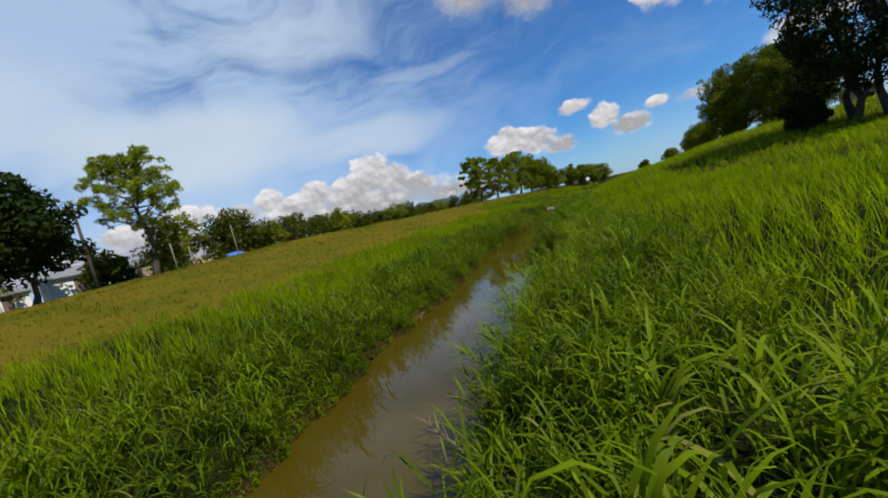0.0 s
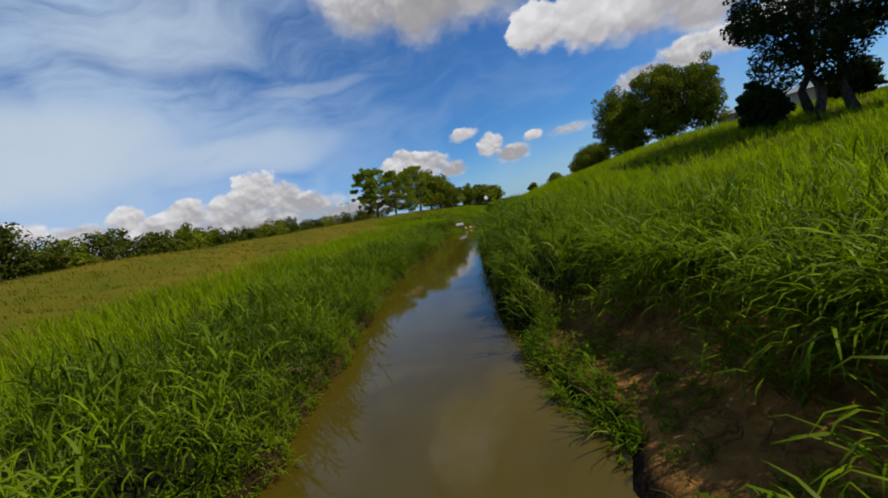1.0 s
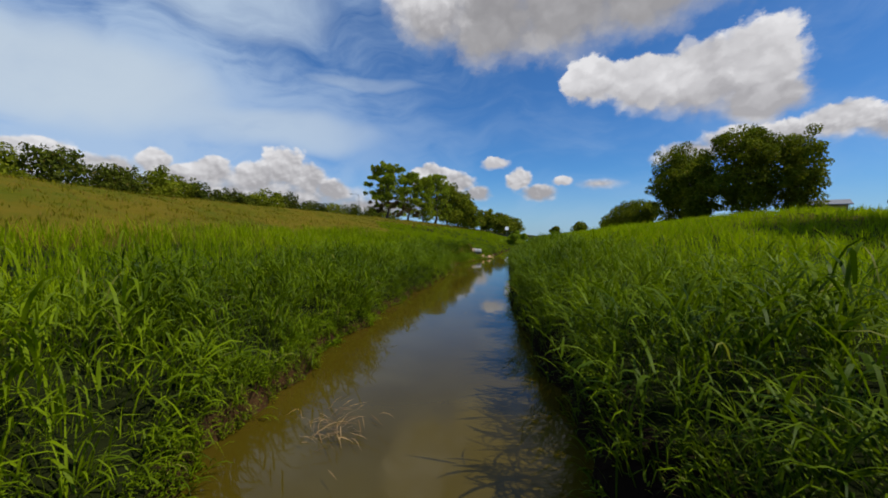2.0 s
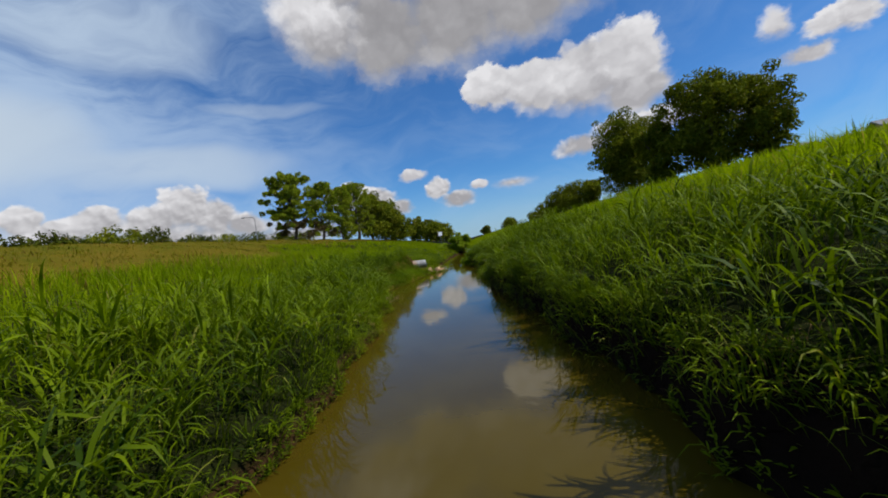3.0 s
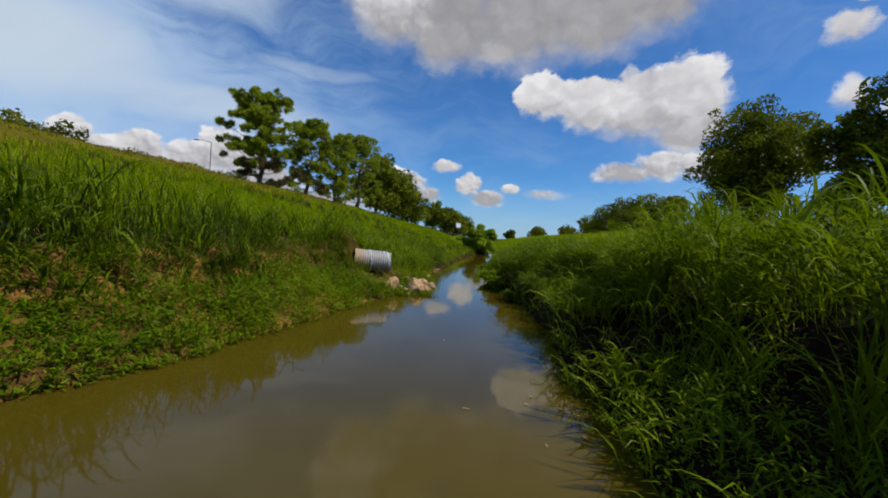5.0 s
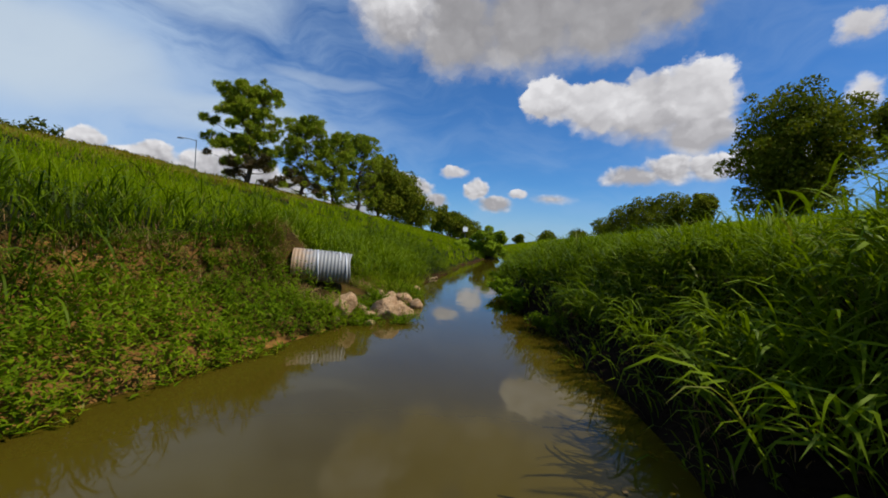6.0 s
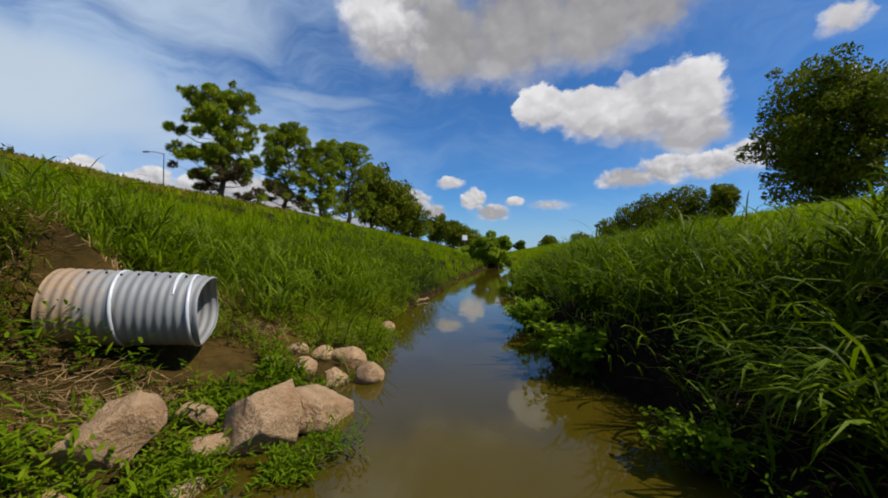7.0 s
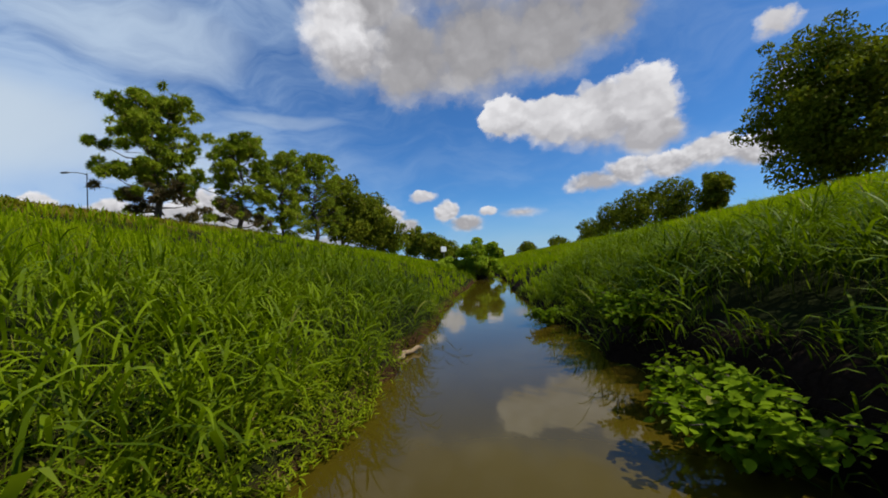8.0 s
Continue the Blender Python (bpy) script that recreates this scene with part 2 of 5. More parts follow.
def ground_build(k):
    pos = place(k)
    big, mid, fine = k.noise(pos, 0.25, 4.0), k.noise(pos, 2.3, 5.0, 0.65), k.noise(pos, 22.0, 4.0, 0.7)
    zone = k.n("ShaderNodeAttribute")
    zone.attribute_name = "zone"
    mown, mud, shaded = k.sep(zone.outputs["Color"])
    # near-black below tall grass: shade between the blades is in the turf colour
    turf_shade = k.mix(mid, (0.007, 0.009, 0.003), (0.018, 0.022, 0.005))
    dry = k.mix(k.step(k.m("ADD", big, k.m("MULTIPLY", mid, 0.6)), 0.55, 1.0), (0.064, 0.076, 0.004), (0.125, 0.090, 0.008))
    dry = k.mix(k.m("MULTIPLY", k.step(fine, 0.5, 0.75), 0.5), dry, (0.05, 0.048, 0.008))
    c = k.mix(mown, turf_shade, dry)
    soil = k.mix(k.step(mid, 0.3, 0.7), (0.115, 0.050, 0.012), (0.370, 0.180, 0.040))
    soil = k.mix(k.m("MULTIPLY", fine, 0.5), soil, (0.06, 0.04, 0.022))
    crack = k.n("ShaderNodeTexVoronoi")
    crack.feature = "DISTANCE_TO_EDGE"
    warp = k.n("ShaderNodeTexNoise")
    k.put(warp.inputs["Vector"], pos)
    warp.inputs["Scale"].default_value = 3.0
    k.put(crack.inputs["Vector"], k.vm("ADD", pos, k.vm("SCALE", warp.outputs["Color"])))
    crack.inputs["Scale"].default_value = 1.9
    clod = k.step(k.m("ADD", crack.outputs["Distance"], k.m("MULTIPLY", fine, 0.10)), 0.02, 0.16)
    soil = k.mix(k.m("MULTIPLY", k.m("SUBTRACT", 1.0, clod), 0.30), soil, (0.045, 0.024, 0.010))
    # near-black soil: overhang shade put into the colour, with wet mud at the water
    soil = k.mix(shaded, soil, k.mix(mid, (0.006, 0.004, 0.003), (0.022, 0.014, 0.009)))
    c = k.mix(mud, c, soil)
    return bsdf(k, c, 1.0, 0.0, 0.03, k.m("ADD", k.m("ADD", k.m("MULTIPLY", mid, 0.7), k.m("MULTIPLY", fine, 0.3)), k.m("MULTIPLY", k.m("MULTIPLY", clod, mud), 0.3)), 0.9, 0.08)


GROUND = material("bank soil and turf", ground_build)


def water_build(k):
    pos = place(k)
    silt = k.noise(pos, 0.6, 4.0, 0.6, 0.4)
    c = k.mix(k.step(silt, 0.3, 0.7), (0.055, 0.038, 0.003), (0.064, 0.045, 0.004))
    x, y, z = k.sep(pos)
    rip = k.noise(k.xyz(k.m("MULTIPLY", x, 1.6), k.m("MULTIPLY", y, 0.8), z), 2.4, 3.0, 0.5)
    return bsdf(k, c, 0.045, 0.0, 0.5, rip, 0.035, 0.05, 1.33)


WATER = material("muddy water", water_build)


def bark_build(k):
    pos = place(k)
    x, y, z = k.sep(pos)
    v = k.xyz(x, y, k.m("MULTIPLY", z, 0.25))
    n = k.noise(v, 14.0, 5.0, 0.7)
    c = k.mix(k.step(n, 0.3, 0.7), (0.034, 0.026, 0.020), (0.125, 0.095, 0.072))
    return bsdf(k, c, 0.9, 0.0, 0.2, n, 0.8, 0.05)


BARK = material("rough bark", bark_build)


def rock_build(k):
    pos = place(k)
    a, b = k.noise(pos, 6.0, 6.0, 0.7), k.noise(pos, 38.0, 5.0, 0.7)
    rnd = k.n("ShaderNodeObjectInfo").outputs["Random"]
    c = k.mix(k.step(a, 0.3, 0.7), (0.34, 0.185, 0.082), (0.54, 0.35, 0.18))
    c = k.mix(k.step(b, 0.55, 0.72), c, (0.60, 0.47, 0.31))
    c = k.mix(k.m("MULTIPLY", rnd, 0.35), c, (0.40, 0.25, 0.14))
    c = k.mix(k.m("MULTIPLY", k.step(a, 0.62, 0.75), 0.5), c, (0.14, 0.095, 0.055))
    return bsdf(k, c, 0.8, 0.0, 0.3, k.m("ADD", a, k.m("MULTIPLY", b, 0.6)), 1.0, 0.05)


ROCK = material("sandstone rock", rock_build)


def steel_build(k):
    pos = place(k)
    tc = k.n("ShaderNodeTexCoord").outputs["Object"]
    ox, oy, oz = k.sep(tc)
    a, b = k.noise(pos, 5.0, 5.0, 0.7), k.noise(pos, 40.0, 3.0)
    c = k.mix(a, (0.21, 0.205, 0.195), (0.32, 0.31, 0.29))
    rust = k.step(k.m("ADD", k.m("MULTIPLY", oy, 1.0), k.m("SUBTRACT", k.m("MULTIPLY", a, 0.9), k.m("MULTIPLY", oz, 0.5))), 0.86, 1.30)
    c = k.mix(rust, c, k.mix(b, (0.26, 0.15, 0.075), (0.46, 0.30, 0.16)))
    spots = k.step(b, 0.66, 0.72)
    c = k.mix(k.m("MULTIPLY", spots, 0.4), c, (0.35, 0.33, 0.30))
    rough = k.step(a, 0.2, 0.8, 0.55, 0.70)
    b_ = k.n("ShaderNodeBsdfPrincipled")
    k.put(b_.inputs["Base Color"], c)
    k.put(b_.inputs["Roughness"], rough)
    k.put(b_.inputs["Metallic"], k.m("MULTIPLY", k.m("SUBTRACT", 1.0, rust), 0.12))
    bn = k.n("ShaderNodeBump")
    bn.inputs["Strength"].default_value, bn.inputs["Distance"].default_value = 0.25, 0.01
    k.put(bn.inputs["Height"], a)
    k.put(b_.inputs["Normal"], bn.outputs[0])
    return b_.outputs[0]


STEEL = material("galvanised steel", steel_build)


def plain(name, color, rough=0.7, vary=0.25, scale=3.0, metal=0.0):
    def build(k):
        n = k.noise(place(k), scale, 5.0, 0.6)
        c = k.mix(n, tuple(v * (1 - vary) for v in color), tuple(min(1.0, v * (1 + vary)) for v in color))
        return bsdf(k, c, rough, metal, 0.4, n, 0.2, 0.01)
    return material(name, build)


# ---- the lie of the land ----
AXIS_Y = [-80, -6, 1, 6, 10, 14, 21, 26, 32, 37, 40.5, 42.5, 44.4, 46.6, 48.4, 50.3, 52.2, 55, 62, 70, 78, 90, 110, 140, 200, 300, 2600]
LEFT_X = [-36, -5.6, -3.65, -2.65, -1.1, 0.0, 1.7, 3.6, 6.3, 8.2, 9.1, 9.6, 11.6, 13.0, 14.7, 15.8, 16.2, 17.9, 21.6, 26.6, 30.8, 36.6, 46, 60, 90, 140, 1300]
RIGHT_X = [-32, -2.25, -0.15, 1.35, 2.4, 3.5, 5.8, 7.6, 10.2, 12.15, 13.65, 14.6, 15.65, 16.65, 17.2, 18.05, 19.0, 20.3, 24.0, 28.7, 33.0, 38.8, 48, 62, 92, 142, 1302]
COS = 0.915


def ripple(y, seed):
    return 0.10 * np.sin(y * 1.9 + seed) + 0.07 * np.sin(y * 4.3 + 2.1 * seed) + 0.04 * np.sin(y * 9.1 + 3.3 * seed)


def left_edge(y):
    near = np.clip((120 - np.abs(y)) / 40, 0, 1)
    return np.interp(y, AXIS_Y, LEFT_X) + ripple(y, 1.3) * near


def right_edge(y):
    near = np.clip((120 - np.abs(y)) / 40, 0, 1)
    return np.interp(y, AXIS_Y, RIGHT_X) + ripple(y, 4.7) * near


def bumps(x, y):
    return (0.5 * np.sin(0.31 * x + 0.23 * y + 1) * np.sin(0.27 * y - 0.19 * x) + 0.3 * np.sin(0.83 * x - 0.61 * y + 2) * np.sin(0.71 * y + 0.37 * x)
            + 0.16 * np.sin(2.3 * x + 1.1 * y) * np.sin(1.9 * y - 1.3 * x + 0.7))


def shelf(y):
    """Where the low weedy shelf with the pipe lies on the west bank."""
    return np.clip((y - 40.5) / 1.6, 0, 1) * np.clip((51.9 - y) / 1.6, 0, 1)


def washed(y):
    """Bare light earth on the east bank."""
    return np.clip((y - 5.8) / 0.9, 0, 1) * np.clip((12.2 - y) / 1.6, 0, 1)


def sunken(y):
    """Hollow on the east bank across from the pipe; its shade is painted into the soil."""
    return np.clip((y - 37.8) / 1.6, 0, 1) * np.clip((48.0 - y) / 1.0, 0, 1)


def undercut(y):
    """Steep dark foot of the east bank under the shrubs."""
    return np.clip((y - 47.6) / 0.8, 0, 1) * np.clip((53.0 - y) / 1.2, 0, 1)


def hollow(y):
    """Where the east bank is washed out to bare earth."""
    return np.maximum(washed(y), sunken(y))


def left_rise(a, y):
    plain_ = np.interp(a, [0, 0.07, 0.18, 0.5, 1.5, 7, 12, 16, 19, 26, 60, 3000], [-0.08, 0.18, 0.30, 0.42, 0.64, 1.62, 2.65, 3.38, 3.62, 3.7, 3.7, 3.7])
    low = np.interp(a, [0, 0.2, 0.9, 1.7, 2.1, 2.7, 7, 12, 16, 19, 26, 60, 3000], [-0.08, 0.08, 0.22, 0.42, 0.78, 0.98, 1.72, 2.65, 3.38, 3.62, 3.7, 3.7, 3.7])
    gentle = np.interp(a, [0, 0.12, 0.5, 1.5, 7, 12, 16, 19, 26, 60, 3000], [-0.08, 0.10, 0.30, 0.62, 1.62, 2.65, 3.38, 3.62, 3.7, 3.7, 3.7])
    far = np.clip((y - 50.0) / 2.0, 0, 1)
    plain_ = plain_ * (1 - far) + gentle * far
    s = shelf(y)
    z = plain_ * (1 - s) + low * s
    z = z + 0.46 * np.exp(-(((y - 49.45) / 0.50) ** 2) - ((a - 2.02) / 0.42) ** 2) * (a > 0)
    z = z + 0.16 * np.exp(-((y - 42.2) / 0.8) ** 2) * np.clip(a / 0.12, 0, 1) * np.clip((1.8 - a) / 1.2, 0, 1)
    return z + 0.95 * np.clip((y - 8.0) / 24.0, 0, 1) * np.clip((a - 1.5) / 15.0, 0, 1)


def right_rise(a, y):
    z = np.interp(a, [0, 0.05, 0.12, 0.3, 1.2, 6, 11, 14.5, 18, 26, 60, 3000], [-0.08, 0.26, 0.50, 0.68, 0.90, 1.75, 2.80, 3.42, 3.62, 3.65, 3.65, 3.65])
    cut = np.interp(a, [0, 0.25, 1.0, 1.3, 1.7, 6, 11, 14.5, 18, 26, 60, 3000], [-0.08, 0.14, 0.36, 0.88, 1.02, 1.75, 2.80, 3.42, 3.62, 3.65, 3.65, 3.65])
    easy = np.interp(a, [0, 0.1, 0.35, 1.2, 6, 11, 14.5, 18, 26, 60, 3000], [-0.08, 0.10, 0.26, 0.74, 1.75, 2.80, 3.42, 3.62, 3.65, 3.65, 3.65])
    e = np.clip((y - 42.5) / 2.5, 0, 1)
    z = z * (1 - e) + easy * e
    full = np.clip((y - 20.0) / 8.0, 0, 1) * np.clip((47.5 - y) / 5.0, 0, 1)
    z = z + 0.5 * full * np.interp(a, [0, 0.8, 4.5, 6, 12, 3000], [0, 0, 1, 1, 0, 0])
    bare_ = np.interp(a, [0, 0.25, 1.2, 1.55, 1.95, 6, 11, 14.5, 18, 26, 60, 3000], [-0.08, 0.14, 0.38, 0.90, 1.04, 1.75, 2.80, 3.42, 3.62, 3.65, 3.65, 3.65])
    steep = np.interp(a, [0, 0.05, 0.14, 0.4, 1.2, 6, 11, 14.5, 18, 26, 60, 3000], [-0.08, 0.20, 0.42, 0.56, 0.80, 1.75, 2.80, 3.42, 3.62, 3.65, 3.65, 3.65])
    u = undercut(y)
    z = z * (1 - u) + steep * u
    h, w = sunken(y), washed(y)
    z = z * (1 - h) + cut * h
    z = z * (1 - w) + bare_ * w
    low = np.clip((30.0 - y) / 12.0, 0, 1) * np.clip((a - 1.5) / 8.0, 0, 1)
    return z * (1 - 0.45 * low)


def height(x, y):
    x, y = np.asarray(x, float), np.asarray(y, float)
    al, ar = (left_edge(y) - x) * COS, (x - right_edge(y)) * COS
    z = np.where(al > 0, left_rise(np.maximum(al, 0), y), np.where(ar > 0, right_rise(np.maximum(ar, 0), y), -0.08 - 0.3 * np.clip(np.minimum(-al, -ar) / 0.5, 0, 1)))
    away = np.maximum(al, ar)
    return z + bumps(x, y) * 0.14 * np.clip((away - 0.3) / 3.0, 0, 1)


def mesh_object(name, verts, faces, mat, parent=None, smooth=True):
    me = bpy.data.meshes.new(name)
    me.from_pydata(verts, [], faces)
    me.materials.append(mat)
    if smooth:
        me.shade_smooth()
    me.update()
    ob = new(name, me)
    if parent is not None:
        ob.parent = parent
    return ob


def build_ground():
    ys = np.concatenate([np.linspace(-900, -20, 16)[:-1], np.arange(-20, -6, 1.0), np.arange(-6, 62, 0.25), np.arange(62, 130, 1.2), np.geomspace(130, 2600, 26)])
    off = np.concatenate([[0, 0.05, 0.12, 0.2, 0.3, 0.42, 0.55, 0.7, 0.9, 1.1, 1.3, 1.5, 1.7, 1.9, 2.1, 2.4, 2.7], np.arange(3.1, 8, 0.5), np.arange(8, 22, 1.0), [23, 25, 28, 33, 40, 55, 80, 130, 220, 400, 800, 1500]])
    xs, zone = [], []
    for y in ys:
        l, r = float(left_edge(y)), float(right_edge(y))
        xs.append(np.concatenate([l - off[::-1] / COS, l + (r - l) * np.array([0.08, 0.25, 0.5, 0.75, 0.92]), r + off / COS]))
    X = np.array(xs)
    Y = np.repeat(ys[:, None], X.shape[1], 1)
    Z = height(X, Y)
    rows, cols = X.shape
    idx = np.arange(rows * cols).reshape(rows, cols)
    faces = np.stack([idx[:-1, :-1], idx[:-1, 1:], idx[1:, 1:], idx[1:, :-1]], -1).reshape(-1, 4)
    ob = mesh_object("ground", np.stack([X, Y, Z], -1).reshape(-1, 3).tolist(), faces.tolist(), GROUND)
    al, ar = (left_edge(Y) - X) * COS, (X - right_edge(Y)) * COS
    wob = 0.9 * np.sin(0.35 * Y) + 0.5 * np.sin(0.9 * Y + 1.0) + 5.0 * np.clip((Y - 46) / 12, 0, 1)
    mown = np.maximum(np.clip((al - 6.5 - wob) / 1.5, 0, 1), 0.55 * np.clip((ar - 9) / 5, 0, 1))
    mud = np.where(np.maximum(al, ar) < 0.12, 1.0, 0.0)
    mud = np.maximum(mud, np.where((al > 0) & (al < 2.6), (0.25 + 0.75 * np.clip(0.5 + 2.5 * bumps(X * 1.4, Y * 1.4), 0, 1)) * shelf(Y), 0))
    mud = np.maximum(mud, np.where((ar > 0.1) & (ar < 1.65), hollow(Y), 0))
    # painted shade on the east bank's foot and hollow; washed earth stays light
    shaded = np.where((ar > -0.5) & (ar < 1.7), 1 - 0.95 * washed(Y) * (ar > 0.25), 0.0)
    # west waterline: wet mud, darkened too for the shade of overhanging weeds
    shaded = np.maximum(shaded, np.where((al > -0.6) & (al < 0.3), 0.85 * (1 - shelf(Y)), 0.0))
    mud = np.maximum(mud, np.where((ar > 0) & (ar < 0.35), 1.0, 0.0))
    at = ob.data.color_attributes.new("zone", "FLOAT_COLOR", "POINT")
    at.data.foreach_set("color", np.stack([mown, mud, shaded, mown * 0 + 1], -1).reshape(-1).astype(np.float32))
    tagged(ob, "grassy drainage ditch banks rising to flat ground", "ground", kind="structure")
    return ob


build_ground()


def build_water():
    ys = np.concatenate([[-60, -20], np.arange(-8, 100, 2.0), [120, 160, 220]])
    v, f = [], []
    for y in ys:
        l, r = float(left_edge(y)) - 0.12, float(right_edge(y)) + 0.12
        v += [(l, y, 0.0), ((l + r) / 2, y, 0.0), (r, y, 0.0)]
    for i in range(len(ys) - 1):
        for j in range(2):
            a = i * 3 + j
            f.append((a, a + 1, a + 4, a + 3))
    ob = mesh_object("water", v, f, WATER)
    tagged(ob, "still muddy brown stream water reflecting the sky", "water", kind="structure")


build_water()

# ---- grass ----
RNG = np.random.default_rng(7)


def blade_mesh(name, P, az, length, width, lean, curl, segs, mat, bend=1.4):
    """One mesh of many arching, tapering blades."""
    n = len(P)
    P = np.asarray(P, float)
    out = np.stack([np.sin(az), np.cos(az)], -1)
    side = np.stack([np.cos(az), -np.sin(az), np.zeros(n)], -1)
    tw = RNG.uniform(-0.5, 0.5, n)
    side[:, 2] = np.sin(tw)
    side[:, :2] *= np.cos(tw)[:, None]
    pos, rings = P.copy(), []
    for i in range(segs + 1):
        t = i / segs
        w = width * (0.55 + 0.45 * min(1.0, t * 3.0)) * (1 - max(0.0, (t - 0.35) / 0.65) ** 1.6)
        if i < segs:
            rings.append(pos - side * (w / 2)[:, None])
            rings.append(pos + side * (w / 2)[:, None])
        else:
            rings.append(pos.copy())
        th = np.minimum(lean + curl * (t + 0.5 / segs) ** bend, 2.9)
        step = (length / segs)[:, None]
        pos = pos + step * np.stack([out[:, 0] * np.sin(th), out[:, 1] * np.sin(th), np.cos(th)], -1)
    V = np.stack(rings, 1)
    m = V.shape[1]
    base = (np.arange(n) * m)[:, None]
    quads = [[2 * i, 2 * i + 1, 2 * i + 3, 2 * i + 2] for i in range(segs - 1)]
    tri = [2 * segs - 2, 2 * segs - 1, 2 * segs]
    q = (base[:, :, None] + np.array(quads)[None]).reshape(n, -1) if segs > 1 else np.zeros((n, 0), int)
    loops = np.concatenate([q, base + np.array(tri)[None]], 1)
    sizes = np.tile(np.array([4] * (segs - 1) + [3]), n)
    me = bpy.data.meshes.new(name)
    me.vertices.add(n * m)
    me.vertices.foreach_set("co", V.reshape(-1).astype(np.float32))
    me.loops.add(loops.size)
    me.loops.foreach_set("vertex_index", loops.reshape(-1).astype(np.int32))
    me.polygons.add(len(sizes))
    starts = np.concatenate([[0], np.cumsum(sizes)[:-1]])
    me.polygons.foreach_set("loop_start", starts.astype(np.int32))
    me.update(calc_edges=True)
    me.validate()
    me.shade_smooth()
    me.materials.append(mat)
    return new(name, me)


def clear(x, y):
    """False where the pipe and the rocks lie."""
    u = np.clip((14.32 - x) / 1.0, 0, 1)
    ok = (x - 14.32 + 1.0 * u) ** 2 + (y - 49.2 - 0.11 * u) ** 2 > 0.34 ** 2
    for rx, ry, rr in ((15.33, 49.64, 0.19), (15.10, 49.66, 0.12), (14.88, 49.76, 0.11), (14.93, 49.34, 0.13), (15.15, 49.3, 0.16), (14.07, 48.14, 0.16), (14.77, 48.27, 0.20), (15.02, 48.6, 0.25)):
        ok = ok & ((x - rx) ** 2 + (y - ry) ** 2 > rr ** 2)
    return ok


def scatter(side, a0, a1, y0, y1, density, clump=0.0):
    """Points on a bank between two distances from the water's edge."""
    n = int(density * (a1 - a0) * (y1 - y0) / COS)
    if clump:
        centres = max(1, int(n / clump))
        y = np.repeat(RNG.uniform(y0, y1, centres), int(clump))
        a = np.repeat(RNG.uniform(a0, a1, centres), int(clump))
        y = y + RNG.normal(0, 0.07, len(y))
        a = a + RNG.normal(0, 0.07, len(a))
    else:
        y, a = RNG.uniform(y0, y1, n), RNG.uniform(a0, a1, n)
    x = left_edge(y) - a / COS if side < 0 else right_edge(y) + a / COS
    ok = clear(x, y)
    return x[ok], y[ok], a[ok]


def vigour(side, y):
    """The grass stands lower past the pipe."""
    return 1 - (0.32 * np.clip((y - 44.0) / 2.0, 0, 1) if side > 0 else 0.22 * np.clip((y - 47.5) / 1.5, 0, 1))


def tall(side, a0, a1, y0, y1, density, length, width, segs, mat, name, label, keep=None, clump=7, droop=0.0, curl=(0.5, 2.1), lift=0.0):
    x, y, a = scatter(side, a0, a1, y0, y1, density, clump)
    if keep is not None:
        ok = keep(x, y, a)
        x, y, a = x[ok], y[ok], a[ok]
    n = len(x)
    patch = 0.82 + 0.28 * np.clip(0.5 + bumps(x * 2.1, y * 2.1), 0, 1)
    L = RNG.uniform(0.55, 1.12, n) * length * patch * vigour(side, y)
    az = RNG.uniform(0, 2 * math.pi, n)
    # blades by the edge hang out over the water
    over = np.clip(1 - a / 1.1, 0, 1) * droop
    if side > 0:
        over = np.maximum(over, 0.85 * hollow(y) * np.clip(1 - np.abs(a - 1.45) / 0.45, 0, 1) * (droop > 0))
    to_water = math.radians(90 + 23) if side < 0 else math.radians(-90 + 23)
    turn = RNG.uniform(0, 1, n) < over
    az = np.where(turn, to_water + RNG.normal(0, 0.6, n), az)
    lean = RNG.uniform(0.02, 0.32, n) + over * RNG.uniform(0, 0.35, n)
    cu = RNG.uniform(*curl, n) * RNG.uniform(0.5, 1.15, n) + over * 0.5
    z = height(x, y) - 0.03 + lift * RNG.uniform(0, 1, n) ** 1.5
    ob = blade_mesh(name, np.stack([x, y, z], -1), az, L, width * RNG.uniform(0.6, 1.25, n), lean, cu, segs, mat, 1.9)
    return tagged(ob, label, "grass", kind="stuff")


def off_shelf(x, y, a):
    beyond = 0.85 * np.clip((y - 49.5), 0, 1) * np.clip((np.where(a > 1.2, 50.6, 51.5) - y) / 0.6, 0, 1) * (a < 1.7)
    return ((a > np.where(y < 47.0, 1.55, 1.95)) | (RNG.uniform(0, 1, len(a)) > np.where(y < 46.5, 0.94, 1.01) * shelf(y + (y > 49)))) & (a > 0.0) & (RNG.uniform(0, 1, len(a)) > beyond)


def low_fringe(x, y, a):
    return ((a < 0.48) & patchy(x, y, 1.5, -0.25) & (RNG.uniform(0, 1, len(a)) > np.maximum(0.7 * sunken(y), 0.75 * undercut(y)))) | (RNG.uniform(0, 1, len(a)) > 1.02 * hollow(y))


def patchy(x, y, f, cut):
    return bumps(x * f + 3, y * f - 1) > cut


def off_hollow(x, y, a):
    leafy = np.clip((y - 47.5) / 1, 0, 1) * np.clip((54.5 - y) / 1, 0, 1) * (a < 0.9) * 0.35
    return ((a > 1.25 + 0.25 * washed(y)) | (RNG.uniform(0, 1, len(a)) > 1.02 * hollow(y))) & (RNG.uniform(0, 1, len(a)) > leafy)


